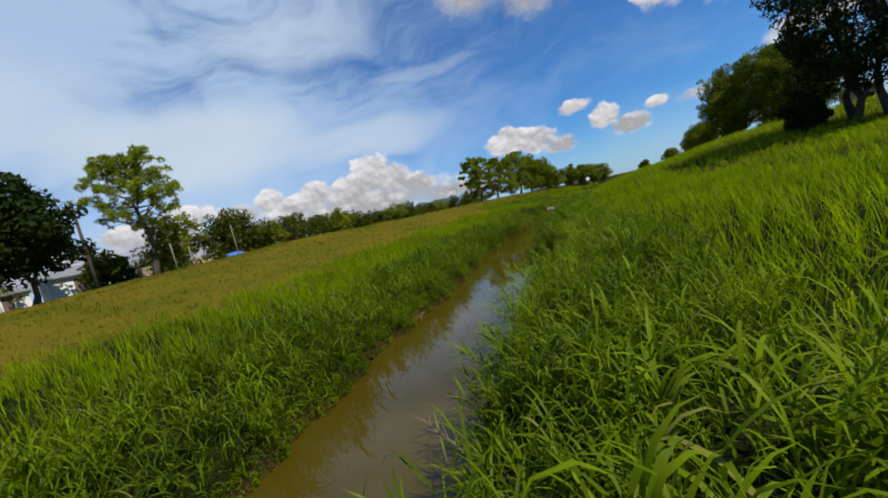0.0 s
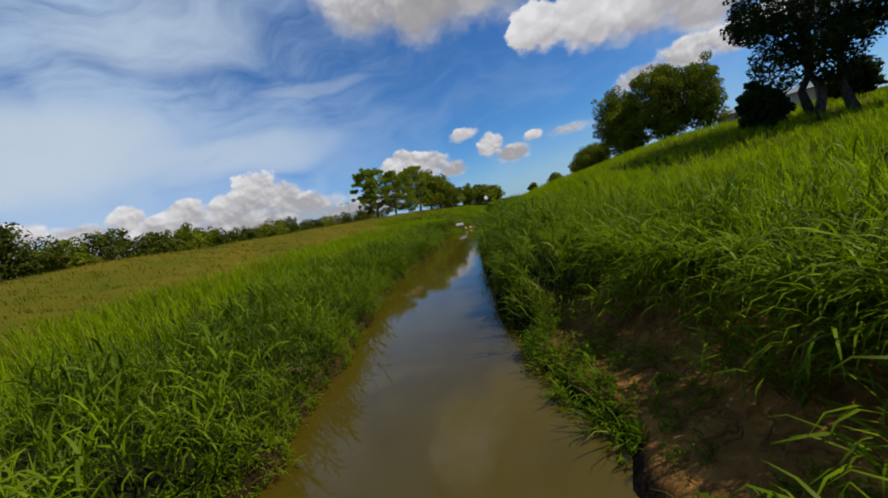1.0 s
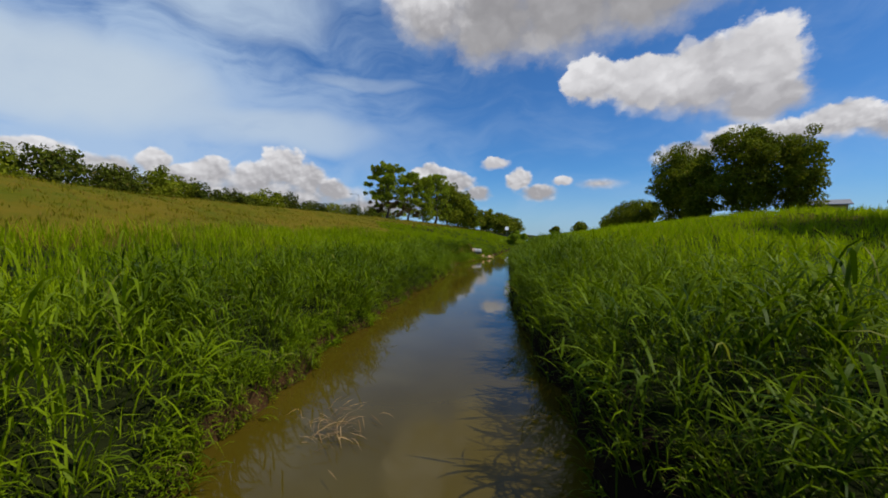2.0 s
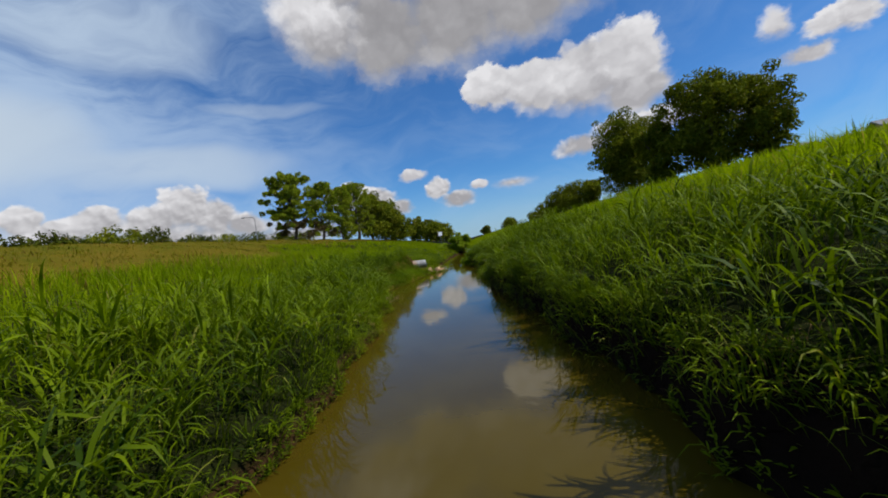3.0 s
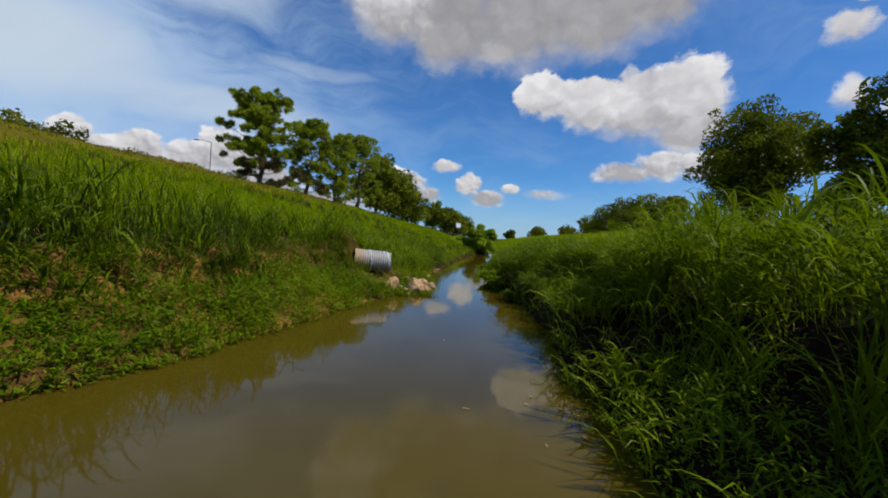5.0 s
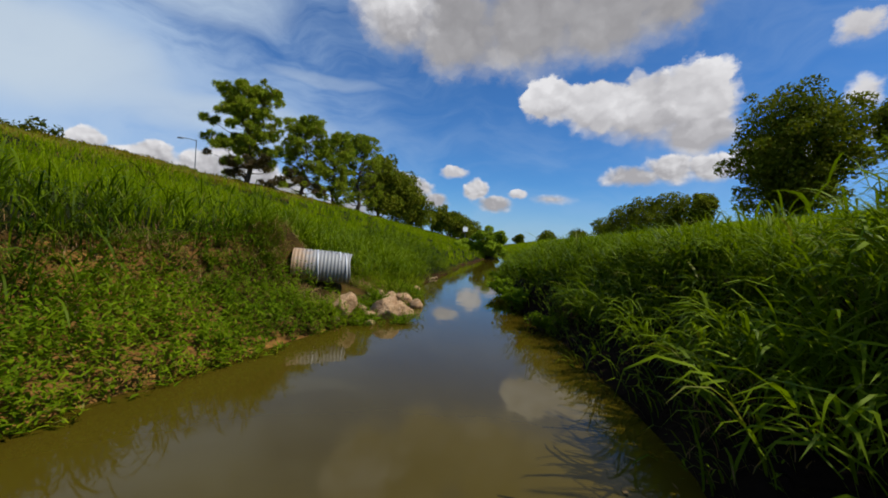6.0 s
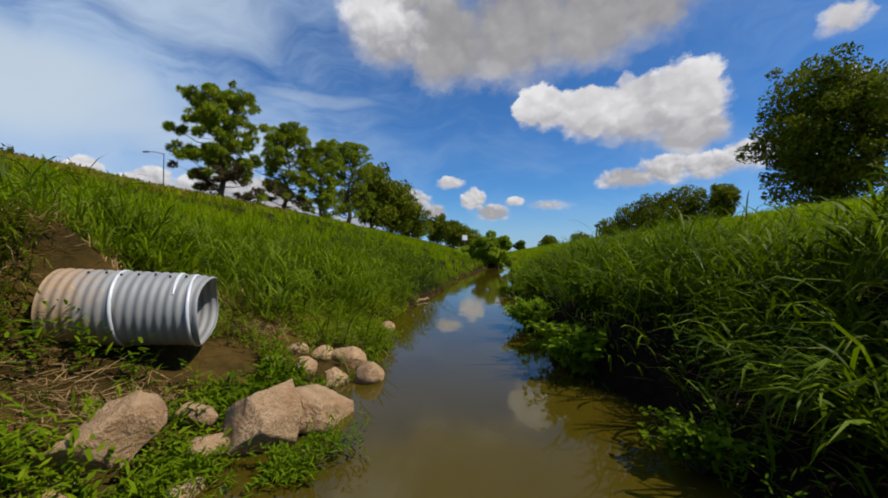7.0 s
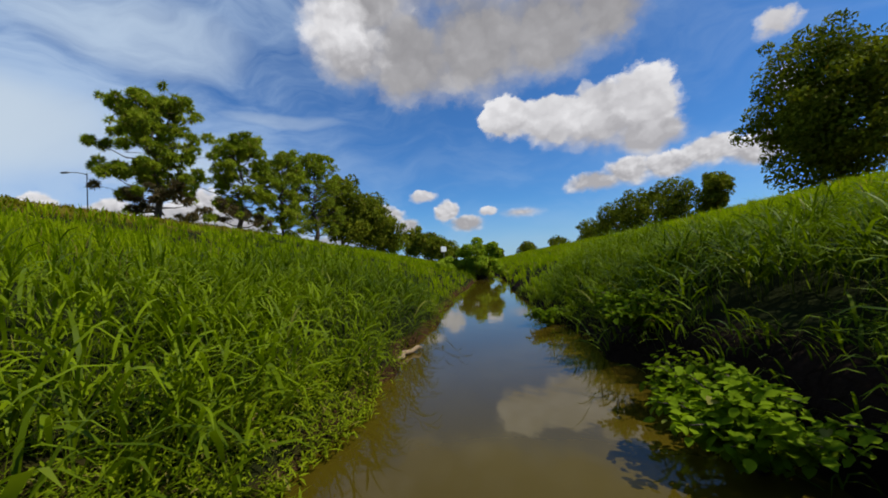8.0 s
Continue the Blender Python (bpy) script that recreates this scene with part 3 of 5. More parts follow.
def culms(side, a0, a1, y0, y1, density, h, per, length, width, keep, label, mat=TALL, arch=(1.0, 2.5), out=0.0):
    """Coarse grass: upright stalks that carry arching leaves one above another."""
    x, y, a = scatter(side, a0, a1, y0, y1, density, 4)
    if keep is not None:
        ok = keep(x, y, a)
        x, y, a = x[ok], y[ok], a[ok]
    n = len(x)
    H = h * vigour(side, y) * RNG.uniform(0.5, 1.15, n) * (0.75 + 0.4 * np.clip(0.5 + bumps(x * 1.7, y * 1.7), 0, 1))
    over = np.clip(1 - a / 0.9, 0, 1)
    if side > 0:
        over = np.maximum(over, hollow(y) * np.clip(1 - np.abs(a - 1.45 - 0.25 * washed(y)) / 0.45, 0, 1))
    over = np.maximum(over, out)
    to_water = math.radians(90 + 23) if side < 0 else math.radians(-90 + 23)
    az = np.where(RNG.uniform(0, 1, n) < 0.15 + 0.8 * over, to_water + RNG.normal(0, 0.5, n), RNG.uniform(0, 2 * math.pi, n))
    lean = RNG.uniform(0, 0.25, n) + over * RNG.uniform(0.1, 0.5, n)
    base = np.stack([x, y, height(x, y) - 0.02], -1)
    way = np.stack([np.sin(az) * np.sin(lean), np.cos(az) * np.sin(lean), np.cos(lean)], -1)
    stalks = blade_mesh("grass_stalks", base, az, H, np.full(n, 0.008), lean, np.full(n, 0.05), 1, mat)
    tagged(stalks, "thin upright stalks of the coarse grass", "grass", kind="stuff")
    idx = np.repeat(np.arange(n), per)
    m = len(idx)
    t = np.tile(np.linspace(0.52, 1.0, per), n) + RNG.uniform(-0.05, 0.0, m)
    P = base[idx] + way[idx] * (H[idx] * t)[:, None]
    turn = az[idx] + np.tile(np.arange(per) * math.pi, n) + RNG.normal(0, 0.9, m)
    turn = np.where(RNG.uniform(0, 1, m) < 0.6 * over[idx], to_water + RNG.normal(0, 0.7, m), turn)
    leaves = blade_mesh("tall_grass", P, turn, length * RNG.uniform(0.6, 1.15, m), width * RNG.uniform(0.65, 1.2, m), RNG.uniform(0.15, 0.75, m) + 0.3 * over[idx], RNG.uniform(arch[0], arch[1], m), 4, mat, 1.8)
    return tagged(leaves, label, "grass", kind="stuff")


HANG = "grass hanging down the steep bank over the water"
GRASS = "tall bright green grass with arching blades on the bank"
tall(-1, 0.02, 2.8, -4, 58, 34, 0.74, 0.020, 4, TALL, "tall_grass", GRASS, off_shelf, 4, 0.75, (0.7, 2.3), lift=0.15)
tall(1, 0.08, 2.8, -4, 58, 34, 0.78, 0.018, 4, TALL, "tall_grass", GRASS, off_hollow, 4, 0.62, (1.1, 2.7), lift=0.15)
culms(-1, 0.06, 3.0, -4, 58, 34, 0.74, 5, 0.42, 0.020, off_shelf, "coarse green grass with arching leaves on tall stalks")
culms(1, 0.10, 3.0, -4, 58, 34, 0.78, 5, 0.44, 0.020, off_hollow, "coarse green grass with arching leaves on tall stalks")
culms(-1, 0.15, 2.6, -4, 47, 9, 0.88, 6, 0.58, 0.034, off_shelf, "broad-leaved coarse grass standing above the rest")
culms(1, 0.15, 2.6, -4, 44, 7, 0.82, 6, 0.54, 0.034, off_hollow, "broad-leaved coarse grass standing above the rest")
culms(-1, 0.9, 2.4, 50.4, 52.0, 34, 0.62, 6, 0.42, 0.021, None, "tufts of coarse grass with arching leaves past the pipe")
culms(-1, 0.2, 2.4, 51.3, 56.5, 26, 0.58, 6, 0.40, 0.021, lambda x, y, a: patchy(x, y, 1.9, -0.25), "tufts of coarse grass with arching leaves past the pipe")
culms(1, 0.3, 1.8, 47.8, 56.5, 24, 0.62, 6, 0.46, 0.022, lambda x, y, a: patchy(x, y, 1.6, -0.15), "tufts of coarse grass with arching leaves over the shrubs", TALL, (1.2, 2.7), 0.35)
culms(1, 0.7, 2.4, 48.6, 56.5, 26, 0.60, 6, 0.46, 0.021, None, "tufts of coarse grass with arching leaves over the shrubs", TALL, (1.2, 2.7), 0.3)
culms(-1, 0.02, 0.3, -4, 41, 26, 0.26, 5, 0.32, 0.017, None, "short grass tufts drooping over the muddy edge", TALL, (1.3, 2.7), 0.9)
culms(1, 0.05, 0.4, 28, 42.5, 34, 0.30, 5, 0.34, 0.020, None, "short grass tufts on the steep bank above the water")
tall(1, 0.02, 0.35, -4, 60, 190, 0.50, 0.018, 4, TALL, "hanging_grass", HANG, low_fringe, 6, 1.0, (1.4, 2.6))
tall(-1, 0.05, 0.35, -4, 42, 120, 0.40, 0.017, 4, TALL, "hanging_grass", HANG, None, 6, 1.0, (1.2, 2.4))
tall(1, 0.9, 3.2, 38.8, 45, 30, 0.84, 0.021, 5, TALL, "tall_grass", "clumps of very tall coarse grass leaning over", None, 9, 0.3, (0.8, 2.2), lift=0.20)
tall(1, 1.2, 1.9, 39.5, 48.6, 60, 0.80, 0.022, 5, TALL, "hanging_grass", HANG, None, 8, 1.0, (1.3, 2.5), lift=0.15)
culms(1, 1.45, 2.0, 5.6, 12.6, 80, 0.46, 6, 0.56, 0.023, None, "coarse grass leaning out over bare earth")
culms(1, 1.10, 1.65, 5.6, 12.4, 50, 0.46, 7, 0.58, 0.022, None, "long drooping grass leaves over bare earth", TALL, (1.7, 3.0), 0.8)
culms(1, 0.95, 1.5, 42.0, 47.8, 60, 0.60, 6, 0.60, 0.023, None, "long arching grass leaves over the dark hollow")
culms(1, 0.75, 1.25, 43.0, 47.2, 34, 0.62, 7, 0.52, 0.023, None, "long drooping grass leaves over the dark hollow", TALL, (1.7, 3.0), 0.75)
culms(1, 0.35, 0.95, 43.2, 48.4, 44, 0.58, 7, 0.54, 0.022, None, "long drooping grass leaves over the dark hollow", TALL, (1.5, 2.9), 0.8)
culms(-1, 1.75, 2.35, 43.5, 51.0, 44, 0.30, 6, 0.36, 0.016, None, "grass hanging down over the cut bank", TALL, (1.4, 2.8), 0.75)
tall(-1, 1.7, 3.2, 48.6, 51.0, 150, 0.48, 0.018, 4, TALL, "tall_grass", "grass growing on the earth behind the pipe", None, 6, 0.4, (0.9, 2.5), lift=0.05)
tall(-1, 1.6, 2.5, 48.8, 50.4, 130, 0.26, 0.008, 3, STRAW, "dead_grass", "tan dead grass draped over the earth behind the pipe", None, 9, 0.6, (1.2, 2.8))
culms(1, 0.95, 1.6, 37.5, 48.4, 40, 0.42, 6, 0.42, 0.020, None, "coarse grass leaning out over the hollow")
culms(1, 0.05, 1.1, 37.0, 43.0, 34, 0.24, 5, 0.30, 0.018, lambda x, y, a: patchy(x, y, 1.8, -0.35), "short grass in the shaded hollow")
culms(1, 1.5, 3.6, 39.0, 44.5, 22, 0.88, 6, 0.46, 0.022, None, "very tall coarse grass on top of the bank")
tall(1, 0.15, 1.2, 37.8, 48.2, 60, 0.26, 0.008, 3, STRAW, "dead_grass", "dead brown stalks in the shaded hollow", lambda x, y, a: patchy(x, y, 1.2, -0.05), 8, 0.6, (0.8, 2.6))
tall(-1, 2.3, 5.0, 41, 48.5, 34, 0.82, 0.021, 4, TALL, "tall_grass", "clumps of very tall coarse grass leaning over", None, 9, 0.0, (0.7, 2.0), lift=0.20)
tall(-1, 0.08, 0.5, -4, 58, 110, 0.32, 0.015, 3, TALL, "edge_grass", "fine low grass at the water's edge", off_shelf, 6, 0.9, (0.6, 2.4))
tall(1, 0.10, 0.6, -4, 42, 110, 0.36, 0.016, 3, TALL, "edge_grass", "fine low grass at the water's edge", low_fringe, 6, 0.8, (0.6, 2.4))
# from here up the slopes the copy with sunlit tips in its colour
tall(-1, 2.6, 7.8, -4, 60, 86, 0.66, 0.022, 3, TALL_SUNLIT, "tall_grass", GRASS, None, 6, 0, (0.4, 1.9), lift=0.15)
tall(1, 2.6, 8.2, -4, 60, 82, 0.66, 0.022, 3, TALL_SUNLIT, "tall_grass", GRASS, None, 6, 0, (0.4, 1.9), lift=0.15)
tall(1, 8.0, 19, -4, 62, 44, 0.55, 0.030, 2, TALL_SUNLIT, "slope_grass", "yellowish green grass on the upper slope", None, 5)
tall(1, 19, 34, -2, 46, 13, 0.60, 0.05, 2, TALL_SUNLIT, "slope_grass", "yellowish green grass on the upper slope", None, 5)
tall(-1, 7.4, 13, 44, 62, 60, 0.46, 0.026, 3, TALL_SUNLIT, "slope_grass", "yellowish green grass on the upper slope", lambda x, y, a: a < 6.5 + 6.5 * np.clip((y - 45) / 12, 0, 1), 6)
tall(-1, 7.0, 20, -4, 66, 38, 0.21, 0.024, 2, MOWN, "mown_grass", "short olive and brown mown grass", None, 5)
tall(-1, 0.1, 12.0, 58, 135, 18, 0.60, 0.06, 2, TALL_SUNLIT, "tall_grass", GRASS, None, 5)
tall(1, 0.1, 9.0, 58, 135, 18, 0.66, 0.06, 2, TALL_SUNLIT, "tall_grass", GRASS, None, 5)
tall(1, 9.0, 18, 60, 135, 16, 0.55, 0.06, 2, TALL_SUNLIT, "slope_grass", "yellowish green grass on the upper slope", None, 5)
tall(-1, 12.0, 18, 62, 135, 24, 0.26, 0.05, 2, MOWN, "mown_grass", "short olive and brown mown grass", None, 5)

# ---- small tools for solid things ----


def tube(verts, faces, pts, radii, sides=7):
    """Adds a tapered tube along a polyline."""
    pts = [Vector(p) for p in pts]
    start = len(verts)
    for i, p in enumerate(pts):
        d = (pts[min(i + 1, len(pts) - 1)] - pts[max(i - 1, 0)]).normalized()
        u = d.orthogonal().normalized() if abs(d.z) < 0.95 else Vector((1, 0, 0)).cross(d).normalized()
        v = d.cross(u)
        for j in range(sides):
            a = 2 * math.pi * j / sides
            verts.append(p + (u * math.cos(a) + v * math.sin(a)) * radii[i])
    for i in range(len(pts) - 1):
        for j in range(sides):
            a, b = start + i * sides + j, start + i * sides + (j + 1) % sides
            faces.append((a, b, b + sides, a + sides))
    faces.append(tuple(start + j for j in reversed(range(sides))))
    faces.append(tuple(start + (len(pts) - 1) * sides + j for j in range(sides)))


def block(verts, faces, lo, hi):
    s0 = len(verts)
    for z in (lo[2], hi[2]):
        for x, y in ((lo[0], lo[1]), (hi[0], lo[1]), (hi[0], hi[1]), (lo[0], hi[1])):
            verts.append((x, y, z))
    for f in ((0, 3, 2, 1), (4, 5, 6, 7), (0, 1, 5, 4), (1, 2, 6, 5), (2, 3, 7, 6), (3, 0, 4, 7)):
        faces.append(tuple(s0 + i for i in f))


def part(name, vf, mat, parent, label="", smooth=True):
    ob = mesh_object(name, [tuple(v) for v in vf[0]], vf[1], mat, parent, smooth)
    return tagged(ob, label) if label else ob


def thing(name, at, label, category, group=""):
    ob = new(name)
    ob.location = at
    ob.empty_display_size = 0.2
    return tagged(ob, label, category, group)


def leaf_cloud(centres, radii, count, size, rng, flat=0.75, outward=0.5):
    """Diamond leaves spread through clumps, most of them near each clump's skin."""
    centres, radii = np.asarray(centres, float), np.asarray(radii, float)
    w = radii ** 2
    pick = rng.choice(len(centres), count, p=w / w.sum())
    d = rng.normal(0, 1, (count, 3))
    d /= np.linalg.norm(d, axis=1)[:, None]
    r = radii[pick] * rng.uniform(0.25, 1.0, count) ** 0.45
    p = centres[pick] + d * r[:, None] * np.array([1, 1, flat])
    n = d * outward + rng.normal(0, 1, (count, 3)) * 0.6 + np.array([0, 0, 0.35])
    n /= np.linalg.norm(n, axis=1)[:, None]
    u = np.cross(n, rng.normal(0, 1, (count, 3)))
    u /= np.linalg.norm(u, axis=1)[:, None]
    v = np.cross(n, u)
    s = (size * rng.uniform(0.6, 1.4, count))[:, None]
    V = np.stack([p - u * s, p - v * s * 0.5 + n * s * 0.12, p + u * s, p + v * s * 0.5 + n * s * 0.12], 1).reshape(-1, 3)
    F = np.arange(count * 4).reshape(-1, 4)
    return V.tolist(), F.tolist()


def limb(rng, a, b, sag=0.12, steps=5):
    a, b = Vector(a), Vector(b)
    L = (b - a).length
    out = []
    for i in range(steps + 1):
        t = i / steps
        j = Vector(rng.normal(0, 0.03, 3)) * L * (1 if 0 < i < steps else 0)
        out.append(a.lerp(b, t) + j + Vector((0, 0, sag * L * math.sin(math.pi * t))))
    return out


def broad_tree(name, at, top, radius, seed, leaves, size, mat, label, low=0.25, clumps=34, trunks=1, tall_crown=1.0, lean=(0, 0), gap=1.0):
    """A tree with forking limbs and an uneven crown of leaf clumps; heights above its foot."""
    rng = np.random.default_rng(seed)
    root = thing(name, at, label, "tree" if top > 3.4 else "bush")
    v, f = [], []
    mid = top * (low + 1) / 2
    half = top * (1 - low) / 2
    cen, rad = [], []
    lobes = max(7, clumps // (8 if gap >= 1 else 3))
    for i in range(lobes):
        th = i * 2.4 + rng.normal(0, 0.5)
        h = 1 - 2 * (i + 0.5) / lobes + rng.normal(0, 0.08)
        rr = math.sqrt(max(0.04, 1 - abs(h) ** 2.2)) * rng.uniform(0.34, 0.64)
        c = Vector((math.cos(th) * rr * radius + lean[0], math.sin(th) * rr * radius + lean[1], mid + h * half * 0.66))
        big = radius * rng.uniform(0.34, 0.50) * (1 if gap >= 1 else 0.55)
        cen.append(c)
        rad.append(big * 0.75)
        if gap >= 1 and i < 4:
            cen.append(Vector((lean[0] + rng.normal(0, 0.12) * radius, lean[1] + rng.normal(0, 0.12) * radius, mid + half * (0.45 - 0.35 * i))))
            rad.append(radius * rng.uniform(0.46, 0.60))
        for j in range(clumps // lobes):
            d = Vector(rng.normal(0, 1, 3)).normalized()
            cen.append(c + Vector((d.x, d.y, d.z * 0.85)) * big * rng.uniform(0.65, 1.0))
            rad.append(radius * rng.uniform(0.09, 0.18) * gap * 1.15)
    foot = [Vector((rng.uniform(-0.9, 0.9) * (trunks > 1), rng.uniform(-0.9, 0.9) * (trunks > 1), -0.25)) for _ in range(trunks)]
    thick = (0.0135 * top + 0.05) * (0.68 if trunks > 1 else 1.0)
    for b in foot:
        fork = Vector((b.x * 1.5 + rng.normal(0, 0.2), b.y * 1.5 + rng.normal(0, 0.2), top * rng.uniform(0.55, 0.7)))
        pts = limb(rng, b, fork, 0.0, 6)
        tube(v, f, pts, [thick * (1.35 - 0.95 * i / 6) + (0.5 * thick if i == 0 else 0) for i in range(7)], 9)
        for c in cen[:: max(1, len(cen) // 16)]:
            k0 = int(rng.integers(2, 6))
            p = limb(rng, pts[k0], c, 0.1, 4)
            tube(v, f, p, [thick * q for q in (0.42, 0.32, 0.22, 0.14, 0.05)], 5)
    part("trunk", (v, f), BARK, root)
    part("crown", leaf_cloud(cen, rad, leaves, size, rng), mat, root, smooth=False)
    return root


def pine_tree(name, at, top, radius, seed, tufts, label, bare=0.38, dead=True, needle=0.30):
    """A pine: straight trunk, rising limbs, needle tufts bunched towards the limb ends."""
    rng = np.random.default_rng(seed)
    root = thing(name, at, label, "tree")
    v, f = [], []
    trunk = limb(rng, (0, 0, -0.25), (rng.normal(0, 0.25), rng.normal(0, 0.25), top * 0.97), 0.0, 9)
    thick = 0.018 * top + 0.04
    tube(v, f, trunk, [thick * (1.25 - 1.12 * i / 9) + (0.35 * thick if i == 0 else 0) for i in range(10)], 9)
    tips, dry = [], []
    count = 36
    for i in range(count):
        t = bare + (1 - bare) * ((i + rng.uniform(0, 0.9)) / count) ** 0.9 * 0.97
        base = trunk[0].lerp(trunk[-1], t)
        grow = math.sin(math.pi * min(1.0, 0.20 + 0.80 * (t - bare) / (1 - bare))) ** 0.6
        L = radius * grow * rng.uniform(0.50, 1.08)
        th = i * 2.4 + rng.normal(0, 0.4)
        end = base + Vector((math.cos(th) * L, math.sin(th) * L, L * (rng.uniform(0.05, 0.35) + 0.40 * (t - bare) / (1 - bare))))
        p = limb(rng, base, end, -0.05, 4)
        tube(v, f, p, [thick * q for q in (0.34, 0.26, 0.18, 0.12, 0.05)], 5)
        for j in range(6):
            s = rng.uniform(0.42, 1.0)
            q = base.lerp(end, s)
            e2 = q + Vector((rng.normal(0, 0.17), rng.normal(0, 0.17), rng.uniform(-0.02, 0.18))) * radius
            tube(v, f, [q, q.lerp(e2, 0.5) + Vector((0, 0, 0.05)), e2], [thick * 0.11, thick * 0.08, thick * 0.03], 4)
            (dry if dead and t < bare + 0.16 else tips).append((e2, rng.uniform(0.24, 0.46)))
        tips.append((end, rng.uniform(0.26, 0.46)))
    tips.append((trunk[-1], 0.55))

    def needles(where, n, mat, title):
        """Needle sprays standing out of round tufts, one tuft at each twig's end."""
        c = np.array([w[0] for w in where])
        r = np.array([w[1] for w in where])
        pick = rng.choice(len(c), n, p=r ** 2 / (r ** 2).sum())
        d = rng.normal(0, 1, (n, 3)) + np.array([0, 0, 0.35])
        d /= np.linalg.norm(d, axis=1)[:, None]
        o = c[pick] + d * (r[pick] * rng.uniform(0.35, 0.80, n))[:, None] * np.array([1.05, 1.05, 0.8])
        P, D = np.repeat(o, 3, 0), np.repeat(d, 3, 0)
        D = D + rng.normal(0, 0.55, (n * 3, 3))
        D /= np.linalg.norm(D, axis=1)[:, None]
        sd = np.cross(D, rng.normal(0, 1, (n * 3, 3)))
        sd /= np.linalg.norm(sd, axis=1)[:, None]
        L = (needle * rng.uniform(0.6, 1.2, n * 3))[:, None]
        V = np.stack([P - sd * L * 0.13, P + sd * L * 0.13, P + D * L + sd * L * 0.03], 1).reshape(-1, 3)
        part(title, (V.tolist(), np.arange(n * 9).reshape(-1, 3).tolist()), mat, root, smooth=False)

    part("trunk", (v, f), BARK, root)
    needles(tips, tufts, PINE, "crown")
    if dead:
        needles(dry, int(tufts * 0.14), BROWN_NEEDLES, "dead_foliage")
    return root


def on_ground(x, y, dz=-0.05):
    return (x, y, float(height(x, y)) + dz)


# ---- pines and trees on the west bank ----
def planted(make, x, y, top_z, *args, **kw):
    z = on_ground(x, y)
    name, rest = args[0], args[1:]
    return make(name, z, top_z - z[2], *rest, **kw)


PINE_LABEL = "tall pine with open green crown and bare trunk"
planted(pine_tree, 8.6, 82.5, 14.0, "pine_tree", 4.1, 11, 20000, "large spreading pine with dead brown lower branches", bare=0.12)
planted(pine_tree, 13.3, 89.2, 13.6, "pine_tree", 3.5, 12, 13000, PINE_LABEL, bare=0.12)
planted(pine_tree, 16.8, 94.2, 13.6, "pine_tree", 2.9, 13, 12000, PINE_LABEL, bare=0.08, dead=False)
planted(pine_tree, 20.4, 99.0, 15.2, "pine_tree", 3.6, 14, 13000, PINE_LABEL, bare=0.08, dead=False)
OAK_LABEL = "leafy dark green broadleaf tree with rounded crown"
planted(broad_tree, 24.8, 105.6, 15.0, "tree", 5.2, 21, 11000, 0.22, OAK, OAK_LABEL, low=0.02, clumps=80)
planted(broad_tree, 29.3, 112.0, 13.6, "tree", 5.4, 22, 10000, 0.22, OAK, OAK_LABEL, low=0.02, clumps=80)
planted(broad_tree, 34.1, 118.8, 11.2, "tree", 4.8, 23, 8000, 0.21, OAK, OAK_LABEL, low=0.0, clumps=60)
planted(broad_tree, 37.6, 124.5, 8.2, "tree", 2.6, 24, 2500, 0.22, WILLOW, "small olive coloured tree at the wood's end", low=0.1)
for i, (x, y, z, r) in enumerate([(46, 137, 10.6, 4.5), (54, 149, 11.0, 5.0), (62, 161, 10.5, 5), (70, 176, 11, 6), (82, 196, 11, 6)]):
    planted(broad_tree, x, y, z, "tree", r, 30 + i, 2600, 0.36, OAK, OAK_LABEL, low=0.1, clumps=22)

# ---- trees on the east bank ----
planted(broad_tree, 50.3, 62.9, 16.0, "tree", 5.6, 41, 34000, 0.15, OAK, "large dense oak with a heavy rounded crown", low=0.03, clumps=130)
planted(broad_tree, 45.6, 49.4, 15.5, "tree", 4.9, 42, 28000, 0.14, OAK, "dense oak with several dark trunks", low=0.06, clumps=110, trunks=3)
planted(broad_tree, 48.8, 46.2, 14.2, "tree", 3.9, 43, 18000, 0.14, OAK, OAK_LABEL, low=0.04, clumps=70)
planted(broad_tree, 43.0, 52.4, 11.6, "tree", 3.0, 44, 13000, 0.14, OAK, OAK_LABEL, low=0.0, clumps=60)
for i, (x, y, z, r) in enumerate([(53.0, 72.6, 8.8, 2.6), (56.6, 79.4, 9.6, 3.4), (60.5, 87, 9.9, 3.8), (65, 95, 9.4, 4.0), (70, 105, 8.0, 4.0)]):
    planted(broad_tree, x, y, z, "bush", r, 50 + i, 7000, 0.15, OAK, "dark bushy small tree on the crest", low=0.0, clumps=60)
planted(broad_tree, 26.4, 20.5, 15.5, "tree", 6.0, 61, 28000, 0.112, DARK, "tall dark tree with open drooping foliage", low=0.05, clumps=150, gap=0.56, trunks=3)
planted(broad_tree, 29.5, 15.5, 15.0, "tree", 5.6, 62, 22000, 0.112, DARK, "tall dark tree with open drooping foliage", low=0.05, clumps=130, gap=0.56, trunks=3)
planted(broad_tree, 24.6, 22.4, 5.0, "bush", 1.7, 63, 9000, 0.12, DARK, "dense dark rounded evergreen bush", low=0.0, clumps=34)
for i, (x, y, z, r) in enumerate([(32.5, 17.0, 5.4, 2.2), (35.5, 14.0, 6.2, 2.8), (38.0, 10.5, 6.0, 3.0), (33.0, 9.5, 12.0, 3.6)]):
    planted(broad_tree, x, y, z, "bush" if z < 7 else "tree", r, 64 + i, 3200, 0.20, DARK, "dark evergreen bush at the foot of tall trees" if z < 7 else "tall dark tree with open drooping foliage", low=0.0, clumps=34)
